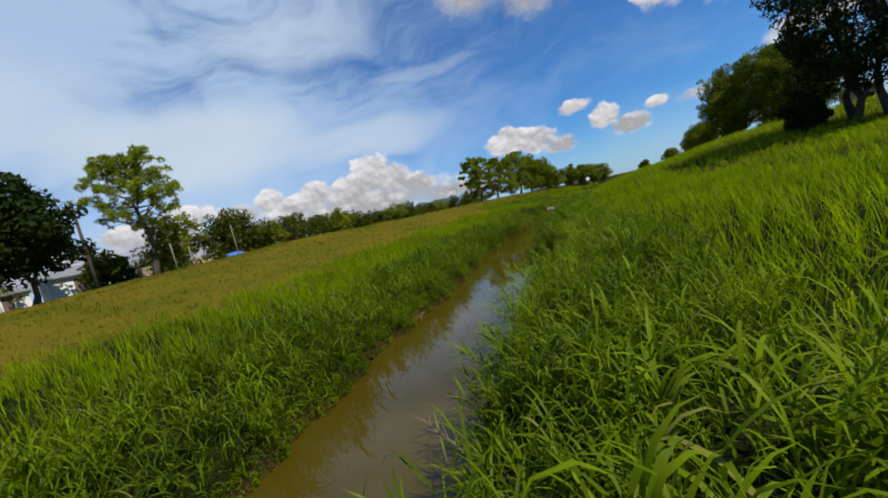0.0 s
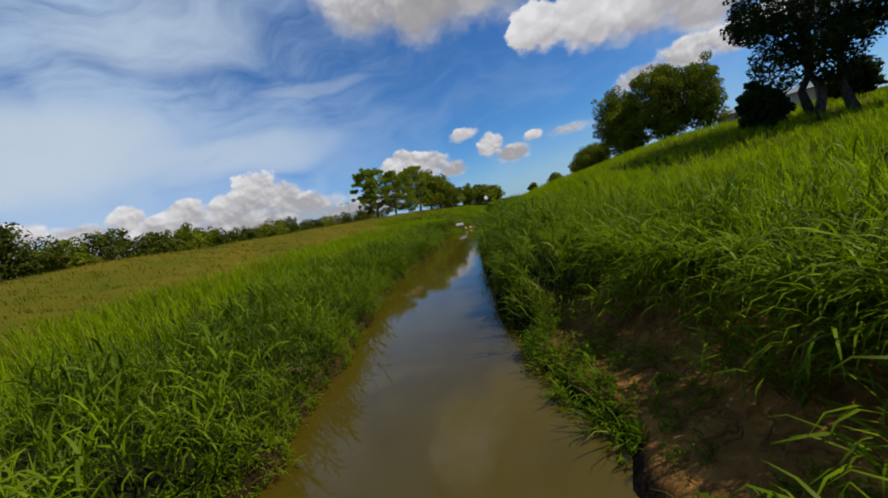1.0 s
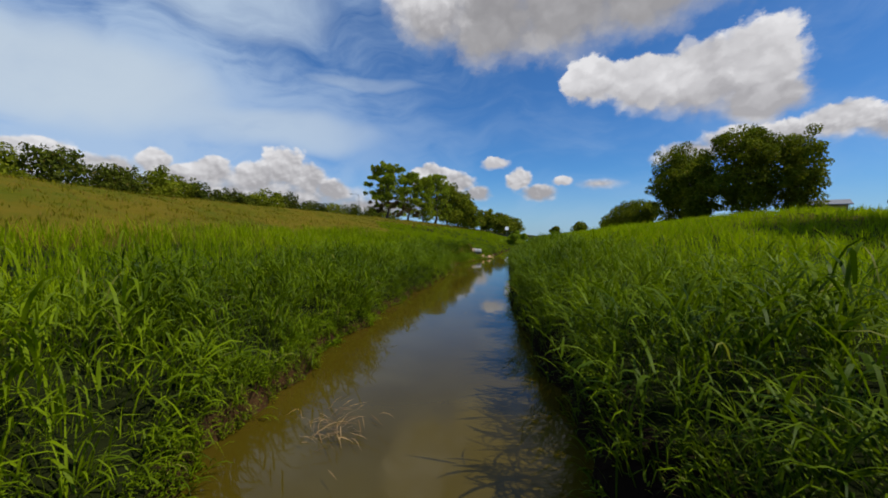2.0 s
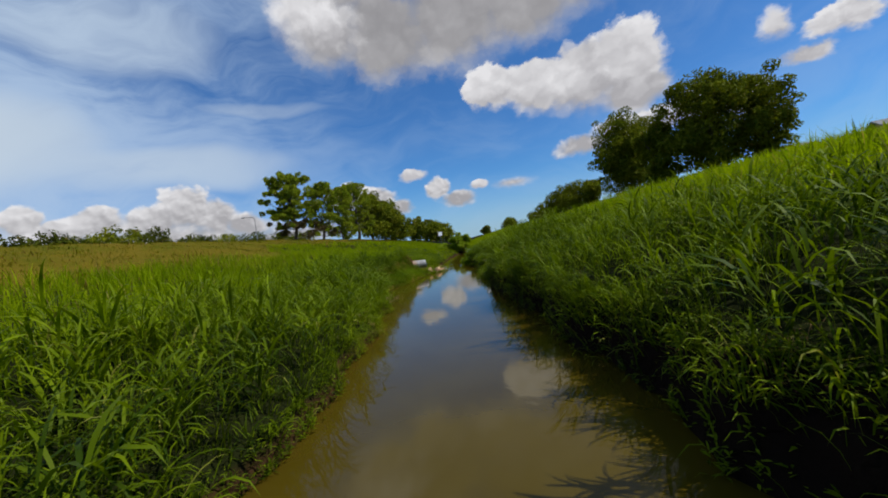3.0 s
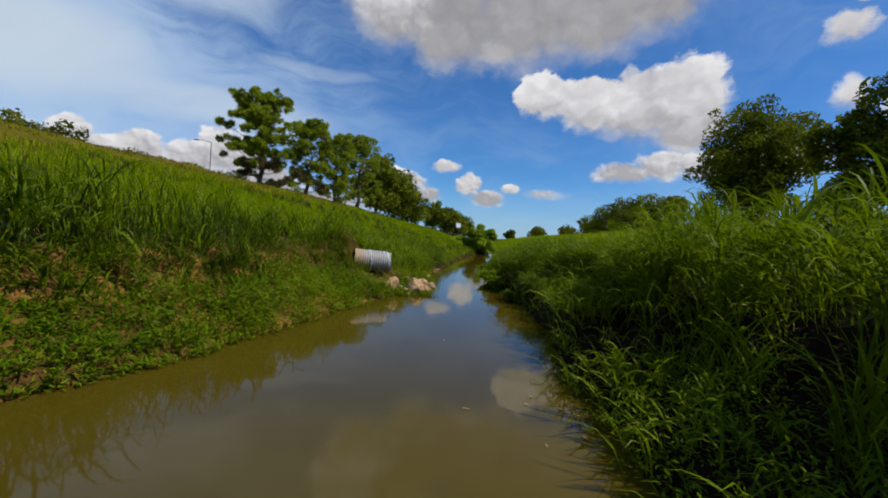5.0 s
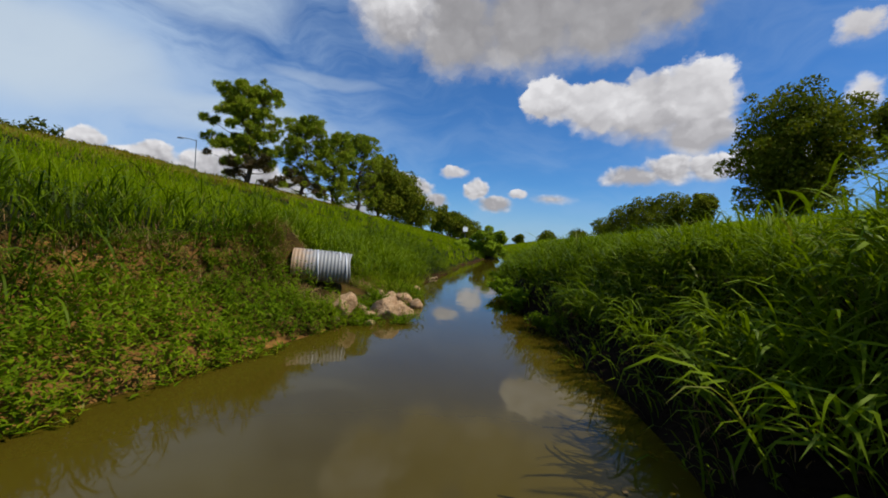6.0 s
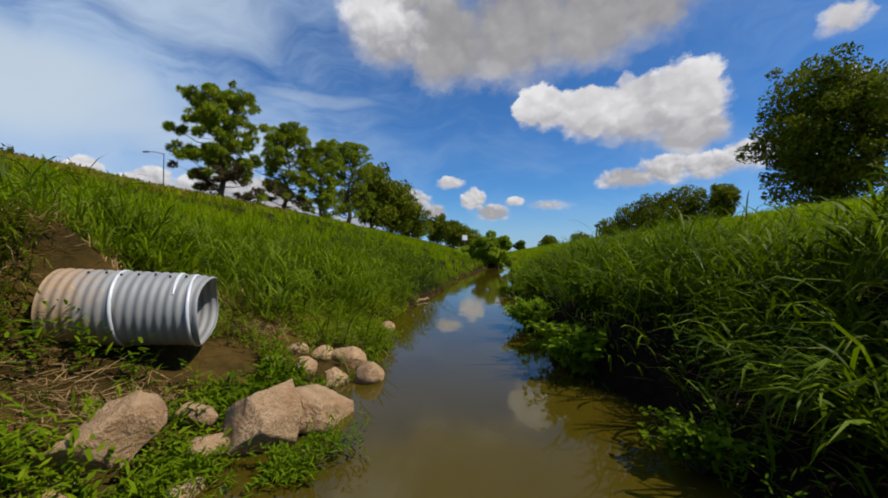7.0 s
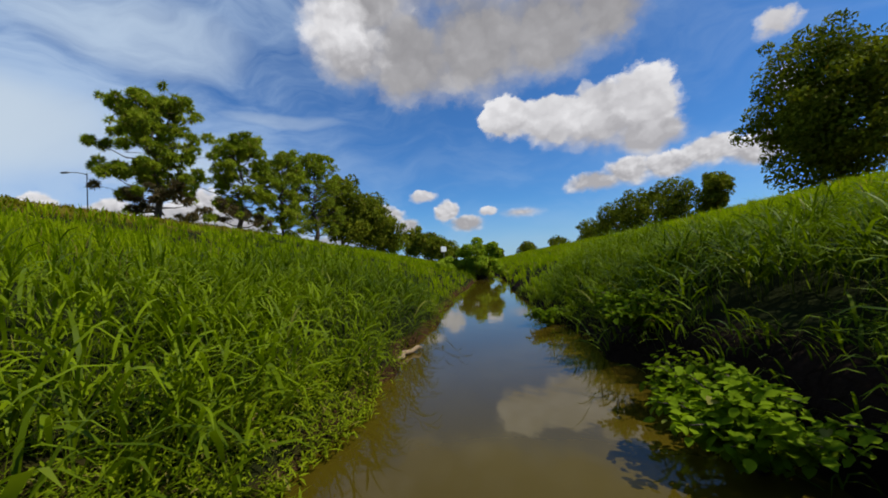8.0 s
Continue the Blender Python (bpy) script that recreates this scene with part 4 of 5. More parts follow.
for i, (x, y, z, r) in enumerate([(96, 182, 6.6, 3), (106, 177, 8.2, 5), (117, 172, 9.6, 6), (128, 168, 10, 6), (138, 160, 11, 7)]):
    planted(broad_tree, x, y, z, "tree", r, 70 + i, 2200, 0.40, OAK, "distant dark green tree", low=0.05, clumps=20)

for i, (x, y, z, r) in enumerate([(40.0, 26.5, 6.0, 2.2), (42.5, 22.5, 6.8, 2.8), (45.5, 18.0, 6.9, 3.2), (46.5, 13.0, 7.0, 3.2)]):
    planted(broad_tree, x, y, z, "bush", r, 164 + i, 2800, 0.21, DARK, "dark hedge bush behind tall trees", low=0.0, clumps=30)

# ---- far row on the western flat ----
planted(pine_tree, -28.6, 32.8, 16.0, "pine_tree", 4.4, 81, 11000, "lone tall pine with a rounded crown", bare=0.42, dead=False)
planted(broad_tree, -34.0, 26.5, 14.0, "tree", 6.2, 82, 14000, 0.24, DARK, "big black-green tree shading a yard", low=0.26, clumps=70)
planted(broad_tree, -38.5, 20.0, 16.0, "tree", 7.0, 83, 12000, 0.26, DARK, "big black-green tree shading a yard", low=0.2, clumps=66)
far_rng = np.random.default_rng(5)
for i, (x, y, z, r) in enumerate([(-29.5, 38, 10.6, 2.8), (-27.4, 42.5, 11.2, 3.0), (-26.6, 47, 11.2, 3.2), (-25.5, 51, 9.6, 2.8), (-23.2, 55.5, 9.6, 3.0), (-21.0, 60, 9.8, 3.2), (-18.6, 64, 9.4, 3.2),
                                  (-16.6, 69, 9.4, 3.0), (-14.0, 74.5, 9.2, 3.2), (-11.2, 80, 9.4, 3.2), (-8.2, 86, 9.2, 3.2), (-5.0, 93, 8.6, 3.0), (-1.4, 101, 8.6, 3.2), (2.6, 110, 9.6, 3.4),
                                  (7.0, 118, 9.6, 3.5), (12, 128, 9.8, 4), (-36, 36, 8.6, 3.0), (-35, 43, 8.4, 3.0), (-45, 30, 9, 4)]):
    grown = (1.08, 0.95, 1.04, 0.92, 1.02, 0.92, 0.97, 0.90, 0.88, 0.92)[i] if i < 10 else 0.96
    planted(broad_tree, x, y, z * grown, "tree", r * 1.25 * grown, 90 + i, 5000, 0.17, SHADY if i % 3 else OAK, "dark broadleaf tree in the row along the houses" if i % 3 else "broadleaf tree in the row along the houses", low=0.02, clumps=70)


# ---- willow bush in the stream ----
def willow_bush(x, y, seed, top, radius):
    rng = np.random.default_rng(seed)
    root = thing("willow_bush", (x, y, -0.1), "bright yellow-green willow bush growing in the stream", "bush")
    v, f, cen, rad = [], [], [], []
    for i in range(40):
        th, rr = rng.uniform(0, 2 * math.pi), rng.uniform(0.2, 0.95) * radius
        e = Vector((math.cos(th) * rr, math.sin(th) * rr, top * rng.uniform(0.08, 0.92) * (1.15 - 0.45 * rr / radius)))
        tube(v, f, limb(rng, (math.cos(th) * 0.2, math.sin(th) * 0.2, -0.2), e, 0.1, 4), [0.035, 0.028, 0.02, 0.013, 0.006], 5)
        cen.append(e)
        rad.append(rng.uniform(0.28, 0.5))
    part("branchwork", (v, f), BARK, root)
    part("crown", leaf_cloud(cen, rad, 11000, 0.10, rng), WILLOW, root, smooth=False)


willow_bush(29.3, 74.0, 3, 2.9, 1.75)
willow_bush(27.2, 75.4, 4, 1.7, 1.3)


# ---- corrugated drain pipe ----
def build_pipe():
    mouth, back = Vector((14.27, 49.20, 0.645)), Vector((13.33, 49.26, 0.69))
    axis = (back - mouth).normalized()
    length, R = (back - mouth).length, 0.255
    root = thing("drain_pipe", mouth, "galvanised corrugated steel drain pipe, rusty where it leaves the bank", "pipe")
    # local frame: +y runs into the bank, +z up
    side = axis.cross(Vector((0, 0, 1))).normalized()
    up = side.cross(axis)
    m = Matrix((side, axis, up)).transposed().to_4x4()
    root.matrix_world = Matrix.Translation(mouth) @ m
    rng = np.random.default_rng(2)
    N, per, pitch = 48, 8, 0.056
    rows = int(length / pitch) * per
    v, f = [], []

    def radius(s):
        return R + 0.004 * math.sin(2 * math.pi * s / pitch)

    for skin in (0, 1):
        for i in range(rows + 1):
            s = i / per * pitch
            for j in range(N):
                a = 2 * math.pi * j / N
                bend = 0.0
                if s < 0.3:
                    w = (1 - s / 0.3) ** 2
                    bend = w * (0.020 * math.sin(2 * a + 0.6) - 0.035 * max(0, math.cos(a - 0.9)) ** 6)
                r = radius(s) - 0.006 * skin + bend
                cut = (0.012 * math.sin(3 * a) - 0.02 * max(0, math.cos(a - 1.3)) ** 8) * max(0, 1 - s / 0.25)
                v.append((r * math.cos(a), s + cut, r * math.sin(a)))
    off = (rows + 1) * N
    for i in range(rows):
        for j in range(N):
            a, b = i * N + j, i * N + (j + 1) % N
            f.append((a, a + N, b + N, b))
            f.append((off + a, off + b, off + b + N, off + a + N))
    for j in range(N):
        f.append((j, (j + 1) % N, off + (j + 1) % N, off + j))
    part("corrugated_wall", (v, f), STEEL, root)
    for s, a0, a1 in ((0.06, 60, 300), (0.15, 80, 150), (0.50, 70, 300)):
        # folded seams, proud of the wall, that do not run all the way round
        bv, bf, steps = [], [], 40
        for j in range(steps + 1):
            a = radians(a0 + (a1 - a0) * j / steps)
            bend = 0.0
            if s < 0.3:
                w = (1 - s / 0.3) ** 2
                bend = w * (0.020 * math.sin(2 * a + 0.6) - 0.035 * max(0, math.cos(a - 0.9)) ** 6)
            thin = math.sin(math.pi * (0.06 + 0.88 * j / steps)) ** 0.5
            for ds, dr in ((-0.012, 0.0), (-0.007, 0.011), (0.007, 0.011), (0.012, 0.0)):
                r = R + 0.002 + dr * thin + bend
                bv.append((r * math.cos(a), s + ds * thin + 0.03 * math.sin(a), r * math.sin(a)))
        for j in range(steps):
            for k_ in range(3):
                a = j * 4 + k_
                bf.append((a, a + 1, a + 5, a + 4))
        part("seam_band", (bv, bf), SEAM, root, "pale raised seam fold")
    return root


def build_rivets(root):
    for i in range(7):
        s_, a = 0.13 + 0.095 * i, radians(112 + 3 * math.sin(i * 2.1))
        c = Vector((0.263 * math.cos(a), s_, 0.263 * math.sin(a)))
        n = Vector((math.cos(a), 0, math.sin(a)))
        v, f = [], []
        tube(v, f, [c - n * 0.006, c + n * 0.004, c + n * 0.007], [0.008, 0.008, 0.003], 8)
        part("rivet", (v, f), RIVET, root)


SEAM = plain("pale zinc", (0.60, 0.60, 0.59), 0.4, 0.10, 8.0, 0.1)
RIVET = plain("rusted bolt", (0.05, 0.035, 0.03), 0.7)
build_rivets(build_pipe())


# ---- rocks ----
def rock(at, size, seed, label, turn=0.0, category="rock", sharp=True, lean=0.0):
    rng = np.random.default_rng(seed)
    bm = bmesh.new()
    bmesh.ops.create_icosphere(bm, subdivisions=5 if sharp else 4, radius=1.0)
    cuts = []
    for _ in range(10 if sharp else 7):
        n = Vector(rng.normal(0, 1, 3)).normalized()
        cuts.append((n, rng.uniform(0.40, 0.72) if sharp else rng.uniform(0.72, 0.92)))
    o = Vector(rng.uniform(-50, 50, 3))
    for vert in bm.verts:
        p = vert.co.copy()
        for n, d in cuts:
            h = p.dot(n) - d
            if h > 0:
                p -= n * h
        k_ = 1 + 0.07 * noise.noise(p * 1.7 + o) + 0.035 * noise.noise(p * 4.5 + o) + 0.025 * noise.noise(p * 10 + o) + 0.015 * noise.noise(p * 23 + o)
        vert.co = Vector((p.x * k_ * size[0], p.y * k_ * size[1], p.z * k_ * size[2]))
    me = bpy.data.meshes.new("rock")
    bm.to_mesh(me)
    bm.free()
    me.materials.append(ROCK)
    me.shade_smooth()
    ob = new("rock", me)
    ob.matrix_world = Matrix.Translation(at) @ pose(0, 0, 0, rng.uniform(-12, 12), rng.uniform(-12, 12) - lean, turn)
    return tagged(ob, label, category, "rocks by the pipe")


BIG = "large angular tan limestone rock on the weedy bank"
SMALL = "rounded tan stone at the water's edge"
rock((14.07, 48.14, 0.17), (0.27, 0.17, 0.25), 1, BIG, 40, lean=34)
rock((14.77, 48.27, 0.12), (0.26, 0.25, 0.31), 2, BIG, -10)
rock((15.02, 48.60, 0.05), (0.33, 0.29, 0.22), 3, "broad tan rock half in the water", 20)
for i, (x, y, z, r) in enumerate([(15.33, 49.64, 0.07, 0.155), (15.10, 49.66, 0.13, 0.10), (14.93, 49.34, 0.11, 0.12), (15.15, 49.32, -0.02, 0.15), (14.88, 49.76, 0.16, 0.095), (14.70, 49.42, 0.13, 0.10), (15.47, 49.24, 0.05, 0.125), (16.03, 51.2, 0.06, 0.10)]):
    rock((x, y, z), (r * 1.15, r, r * 0.85), 10 + i, SMALL, 40 * i, sharp=False)
for i, (x, y, z, r) in enumerate([(14.36, 48.50, 0.13, 0.10), (14.55, 48.44, 0.11, 0.07), (14.48, 48.20, 0.07, 0.11), (13.98, 47.95, 0.05, 0.09), (14.42, 47.90, 0.01, 0.09)]):
    rock((x, y, z), (r * 1.3, r, r * 0.8), 30 + i, "tan stone half buried among weeds", 55 * i)


# ---- weeds, straw and shrubs ----
def stems_and_leaves(name, xs, ys, zs, tall_h, per, length, width, mat, label, category, spread=0.10, droop=(0.6, 1.5), segs=2):
    """Broad leaved plants: leaves set along leaning stems."""
    ok = clear(xs, ys)
    xs, ys, zs = xs[ok], ys[ok], zs[ok]
    n = len(xs)
    h = tall_h * RNG.uniform(0.45, 1.1, n) * (0.45 + 1.15 * np.clip(0.5 + 1.3 * bumps(xs * 2.7, ys * 2.7), 0, 1))
    la, ll = RNG.uniform(0, 2 * math.pi, n), RNG.uniform(0.0, 0.6, n)
    idx = np.repeat(np.arange(n), per)
    t = np.tile(np.linspace(0.15, 1.0, per), n)
    P = np.stack([xs[idx] + np.sin(la[idx]) * ll[idx] * h[idx] * t + RNG.normal(0, spread * 0.15, len(idx)), ys[idx] + np.cos(la[idx]) * ll[idx] * h[idx] * t + RNG.normal(0, spread * 0.15, len(idx)), zs[idx] + h[idx] * t], -1)
    az = RNG.uniform(0, 2 * math.pi, len(idx))
    L = length * RNG.uniform(0.6, 1.2, len(idx)) * (1.1 - 0.35 * t)
    ob = blade_mesh(name, P, az, L, width * RNG.uniform(0.7, 1.2, len(idx)), RNG.uniform(*droop, len(idx)), RNG.uniform(0.2, 0.9, len(idx)), segs, mat)
    return tagged(ob, label, category, kind="stuff")


# shelf below the cut bank
x, y, a = scatter(-1, -0.10, 2.4, 40.2, 53.5, 200)
ok = (RNG.uniform(0, 1, len(x)) < shelf(y) * 1.8) & patchy(x, y, 2.2, np.where((a < 1.65) | (y > 50.3), -0.75, -0.22))
for rx, ry, rr in ((14.03, 48.28, 0.22), (14.75, 48.36, 0.22), (15.03, 48.6, 0.22), (15.1, 49.4, 0.30), (13.72, 48.52, 0.30), (14.1, 48.62, 0.24), (14.63, 50.05, 0.20), (14.85, 49.95, 0.13), (15.52, 49.98, 0.13), (14.6, 50.3, 0.14), (13.5, 49.75, 0.42), (14.2, 49.2, 0.26), (13.0, 50.3, 0.4)):
    ok &= (x - rx) ** 2 + (y - ry) ** 2 > rr ** 2
x, y = x[ok], y[ok]
near_pipe = y > 49.4
stems_and_leaves("bank_weeds", x[~near_pipe], y[~near_pipe], height(x[~near_pipe], y[~near_pipe]), 0.27, 9, 0.095, 0.022, WEED, "low leafy green weeds covering the muddy shelf", "weeds")
stems_and_leaves("bank_weeds", x[near_pipe], y[near_pipe], height(x[near_pipe], y[near_pipe]), 0.18, 9, 0.060, 0.013, FUZZ, "low leafy green weeds past the pipe", "weeds")
x, y, a = scatter(-1, -0.12, 0.6, 40.0, 53, 190)
ok = patchy(x, y, 1.7, -0.22)
x, y = x[ok], y[ok]
stems_and_leaves("water_weeds", x, y, np.maximum(height(x, y), 0.0), 0.17, 8, 0.080, 0.014, FUZZ, "yellow-green weeds leaning over the water", "weeds")
# fine grass and straw on the shelf
culms(-1, 0.1, 2.3, 40.6, 49.0, 16, 0.22, 5, 0.24, 0.013, lambda x, y, a: patchy(x, y, 1.4, -0.05), "short grass tufts on the weedy shelf")
tall(-1, 0.1, 2.6, 40.8, 53.5, 150, 0.22, 0.010, 3, TALL, "shelf_grass", "sparse short grass on the muddy shelf", lambda x, y, a: patchy(x, y, 1.6, 0.0), 6, 0.5)
tall(-1, 1.4, 2.9, 40.8, 51.5, 190, 0.32, 0.009, 3, STRAW, "dead_grass", "matted dead brown grass along the cut bank", lambda x, y, a: patchy(x, y, 1.3, -0.1), 8, 0.9, (1.2, 2.9))
tall(-1, 0.05, 0.45, -6, 58, 30, 0.22, 0.007, 3, STRAW, "dead_grass", "bleached dead grass at the water's edge", lambda x, y, a: patchy(x, y, 0.9, 0.12), 14, 1.0, (1.2, 2.9))
tall(1, 0.05, 0.9, -6, 58, 26, 0.28, 0.007, 3, STRAW, "dead_grass", "bleached dead grass at the water's edge", lambda x, y, a: patchy(x, y, 0.9, 0.12), 14, 1.0, (1.2, 2.9))

# leafy strip at the foot of the washed-out bank
x, y, a = scatter(1, -0.02, 0.85, 5.6, 12.8, 150)
ok = patchy(x, y, 1.5, np.where(a < 0.45, -0.35, -0.02))
x, y = x[ok], y[ok]
stems_and_leaves("bank_weeds", x, y, np.maximum(height(x, y), 0.0), 0.30, 8, 0.11, 0.017, WEED, "leafy weeds below the washed-out bank", "weeds")
# creeping weeds on the steep foot of both banks
x, y, a = scatter(1, -0.03, 0.55, 13, 48, 130)
ok = patchy(x, y, 1.1, np.where(a < 0.3, -0.30, -0.05)) & (RNG.uniform(0, 1, len(x)) > 0.95 * np.clip((y - 41.5) / 1.5, 0, 1))
x, y = x[ok], y[ok]
stems_and_leaves("bank_weeds", x, y, np.maximum(height(x, y), 0.0), 0.24, 7, 0.10, 0.020, TALL, "dark green creepers on the steep foot of the bank", "weeds")
# leafy undergrowth on the east bank
x, y, a = scatter(1, 0.25, 0.9, 47.5, 58, 60)
ok = patchy(x, y, 1.1, 0.0)
x, y = x[ok], y[ok]
stems_and_leaves("bank_weeds", x, y, np.maximum(height(x, y), 0.0), 0.34, 9, 0.070, 0.016, WEED, "leafy weeds at the foot of the grassy bank", "weeds")


def ovate_leaves(name, P, az, size, tilt, mat):
    """One mesh of many pointed oval leaves, folded a little along the midrib."""
    n = len(P)
    along = np.stack([np.sin(az) * np.cos(tilt), np.cos(az) * np.cos(tilt), np.sin(tilt)], -1)
    side = np.stack([np.cos(az), -np.sin(az), RNG.uniform(-0.5, 0.5, n)], -1)
    up = np.cross(side, along)
    outline = [(0.0, 0.0, 0.0), (0.30, 0.36, 0.06), (0.68, 0.30, 0.04), (1.0, 0.0, -0.12), (0.68, -0.30, 0.04), (0.30, -0.36, 0.06), (0.5, 0.0, -0.03)]
    V = np.stack([P + (along * u + side * w + up * h) * size[:, None] for u, w, h in outline], 1)
    fan = [[0, 1, 6], [1, 2, 6], [2, 3, 6], [3, 4, 6], [4, 5, 6], [5, 0, 6]]
    F = (np.arange(n) * 7)[:, None, None] + np.array(fan)[None]
    me = bpy.data.meshes.new(name)
    me.from_pydata(V.reshape(-1, 3).tolist(), [], F.reshape(-1, 3).tolist())
    me.shade_smooth()
    me.materials.append(mat)
    return new(name, me)


def shrub(at, radius, top, seed, shoots, leaf, label, mat):
    """Arching shoots that carry oval leaves in loose whorls, leaning out over the water."""
    rng = np.random.default_rng(seed)
    root = thing("shrub", at, label, "shrub")
    v, f, spots = [], [], []
    for i in range(shoots):
        th = rng.uniform(0, 2 * math.pi) if i % 3 else math.radians(157) + rng.normal(0, 0.7)
        reach, rise = radius * rng.uniform(0.35, 1.1), top * rng.uniform(0.45, 1.1)
        path = [Vector((math.cos(th) * reach * t, math.sin(th) * reach * t, rise * (1.9 * t - 1.15 * t * t) - 0.06 * (1 - t))) for t in (0, 0.25, 0.5, 0.75, 1.0)]
        tube(v, f, path, [0.008, 0.007, 0.005, 0.004, 0.002], 5)
        for t in np.arange(0.22, 1.01, 0.055):
            j_ = min(3, int(t * 4))
            p = path[j_].lerp(path[j_ + 1], t * 4 - j_)
            for _ in range(3):
                spots.append((p.x + rng.normal(0, 0.028), p.y + rng.normal(0, 0.028), p.z + rng.normal(0, 0.026)))
    part("branchwork", (v, f), BARK, root)
    n = len(spots)
    green = ovate_leaves("leaves", np.array(spots), rng.uniform(0, 2 * math.pi, n), leaf * rng.uniform(0.65, 1.25, n), rng.uniform(-0.9, 0.35, n), mat)
    green.parent = root


SHRUB = "leafy light green shrub hanging over the water"
for i, (x, y, r, top, n) in enumerate([(18.05, 50.78, 0.40, 0.42, 40), (18.50, 51.35, 0.34, 0.36, 20), (17.50, 49.12, 0.46, 0.46, 42), (17.90, 49.35, 0.36, 0.46, 26),
                                       (17.30, 48.70, 0.36, 0.40, 24), (16.80, 47.30, 0.30, 0.24, 14), (19.35, 52.50, 0.50, 0.50, 22), (20.10, 54.90, 0.40, 0.30, 20)]):
    # three shrubs get the leaf colour with sunlight put in, the rest WEED
    shrub(on_ground(x, y, 0.0) if height(x, y) > 0.05 else (x, y, 0.05), r, top, 5 + i, n, 0.042 if y < 48 else 0.060, SHRUB, SUNLIT_SHRUB if i in (0, 2, 4) else WEED)

# leafy fringe along the west edge
x, y, a = scatter(-1, -0.05, 0.14, -4, 41, 420)
ok = patchy(x, y, 1.3, -0.38)
x, y = x[ok], y[ok]
stems_and_leaves("bank_weeds", x, y, np.maximum(height(x, y), 0.0), 0.16, 8, 0.075, 0.014, TALL, "small creepers and weeds hiding the muddy edge", "weeds")
x, y, a = scatter(-1, 0.0, 0.55, -4, 41, 130)
ok = patchy(x, y, 0.8, -0.04)
x, y = x[ok], y[ok]
stems_and_leaves("bank_weeds", x, y, np.maximum(height(x, y), 0.0), 0.22, 9, 0.09, 0.022, WEED, "leafy weeds and creepers along the water's edge", "weeds")
x, y, a = scatter(-1, -0.02, 0.5, 52.0, 64, 110)
ok = patchy(x, y, 2.1, -0.20)
x, y = x[ok], y[ok]
stems_and_leaves("bank_weeds", x, y, np.maximum(height(x, y), 0.0), 0.24, 9, 0.075, 0.014, FUZZ, "leafy weeds and creepers along the water's edge", "weeds")

# ---- poles ----
POLE = plain("weathered pole wood", (0.075, 0.055, 0.042), 0.9, 0.4, 6.0)
GREY_METAL = plain("grey painted steel", (0.22, 0.23, 0.24), 0.5, 0.15, 4.0, 0.4)


def utility_pole(x, y, top):
    z = on_ground(x, y, -0.4)
    root = thing("utility_pole", z, "dark weathered wooden utility pole with one cross arm", "pole")
    h = top - z[2]
    v, f = [], []
    tube(v, f, [(0, 0, 0), (0.02, 0, h * 0.5), (0, 0.02, h)], [0.16, 0.135, 0.11], 12)
    part("pole", (v, f), POLE, root)
    v, f = [], []
    block(v, f, (-0.75, -0.16, h - 0.75), (0.75, -0.06, h - 0.63))
    part("cross_arm", (v, f), POLE, root, smooth=False)
    for dx in (-0.65, 0.0, 0.65):
        v, f = [], []
        tube(v, f, [(dx, -0.11, h - 0.63), (dx, -0.11, h - 0.56), (dx, -0.11, h - 0.50)], [0.03, 0.045, 0.02], 8)
        part("insulator", (v, f), GREY_METAL, root)


utility_pole(-31.6, 29.7, 12.2)


def street_lamp(x, y, top):
    z = on_ground(x, y, -0.1)
    root = thing("street_lamp", z, "slender grey street lamp with a short arm", "street lamp")
    h = top - z[2]
    v, f = [], []
    tube(v, f, [(0, 0, 0), (0, 0, 0.3), (0, 0, 0.35), (0, 0, h)], [0.10, 0.10, 0.05, 0.032], 10)
    part("pole", (v, f), GREY_METAL, root)
    v, f = [], []
    tube(v, f, [(0, 0, h - 0.1), (-0.5, 0.1, h + 0.05), (-1.1, 0.2, h + 0.08)], [0.035, 0.03, 0.028], 8)
    part("arm", (v, f), GREY_METAL, root)
    v, f = [], []
    tube(v, f, [(-1.0, 0.18, h + 0.07), (-1.2, 0.21, h + 0.07), (-1.5, 0.27, h + 0.05), (-1.62, 0.29, h + 0.04)], [0.04, 0.08, 0.075, 0.03], 10)
    part("lamp_head", (v, f), GREY_METAL, root)


street_lamp(3.7, 85.5, 9.3)

SIGN_WHITE = plain("white sign enamel", (0.82, 0.82, 0.80), 0.5, 0.05, 4.0)


def sign_board(x, y, top):
    z = on_ground(x, y, -0.2)
    root = thing("sign", z, "small white board sign on a thin post by the trees", "sign")
    h = top - z[2]
    v, f = [], []
    tube(v, f, [(0, 0, 0), (0, 0, h * 0.5), (0, 0, h)], [0.04, 0.04, 0.035], 8)
    part("post", (v, f), GREY_METAL, root)
    v, f = [], []
    block(v, f, (-0.5, -0.07, h - 0.95), (0.5, -0.045, h - 0.05))
    part("board", (v, f), SIGN_WHITE, root, smooth=False)


sign_board(43.6, 113.9, 4.6)

POST = plain("bleached post wood", (0.30, 0.25, 0.19), 0.9, 0.25, 8.0)


def wooden_post(x, y, h, tilt):
    v, f = [], []
    tube(v, f, [(0, 0, -0.3), (0.01, 0, h * 0.5), (0.0, 0.01, h - 0.03), (0, 0, h)], [0.055, 0.05, 0.048, 0.03], 9)
    ob = mesh_object("wooden_post", [tuple(p) for p in v], f, POST)
    ob.matrix_world = Matrix.Translation(on_ground(x, y, 0.0)) @ pose(0, 0, 0, tilt, tilt * 0.6, 0)
    tagged(ob, "bleached wooden post leaning at the edge of a yard", "post", "posts along the yards")


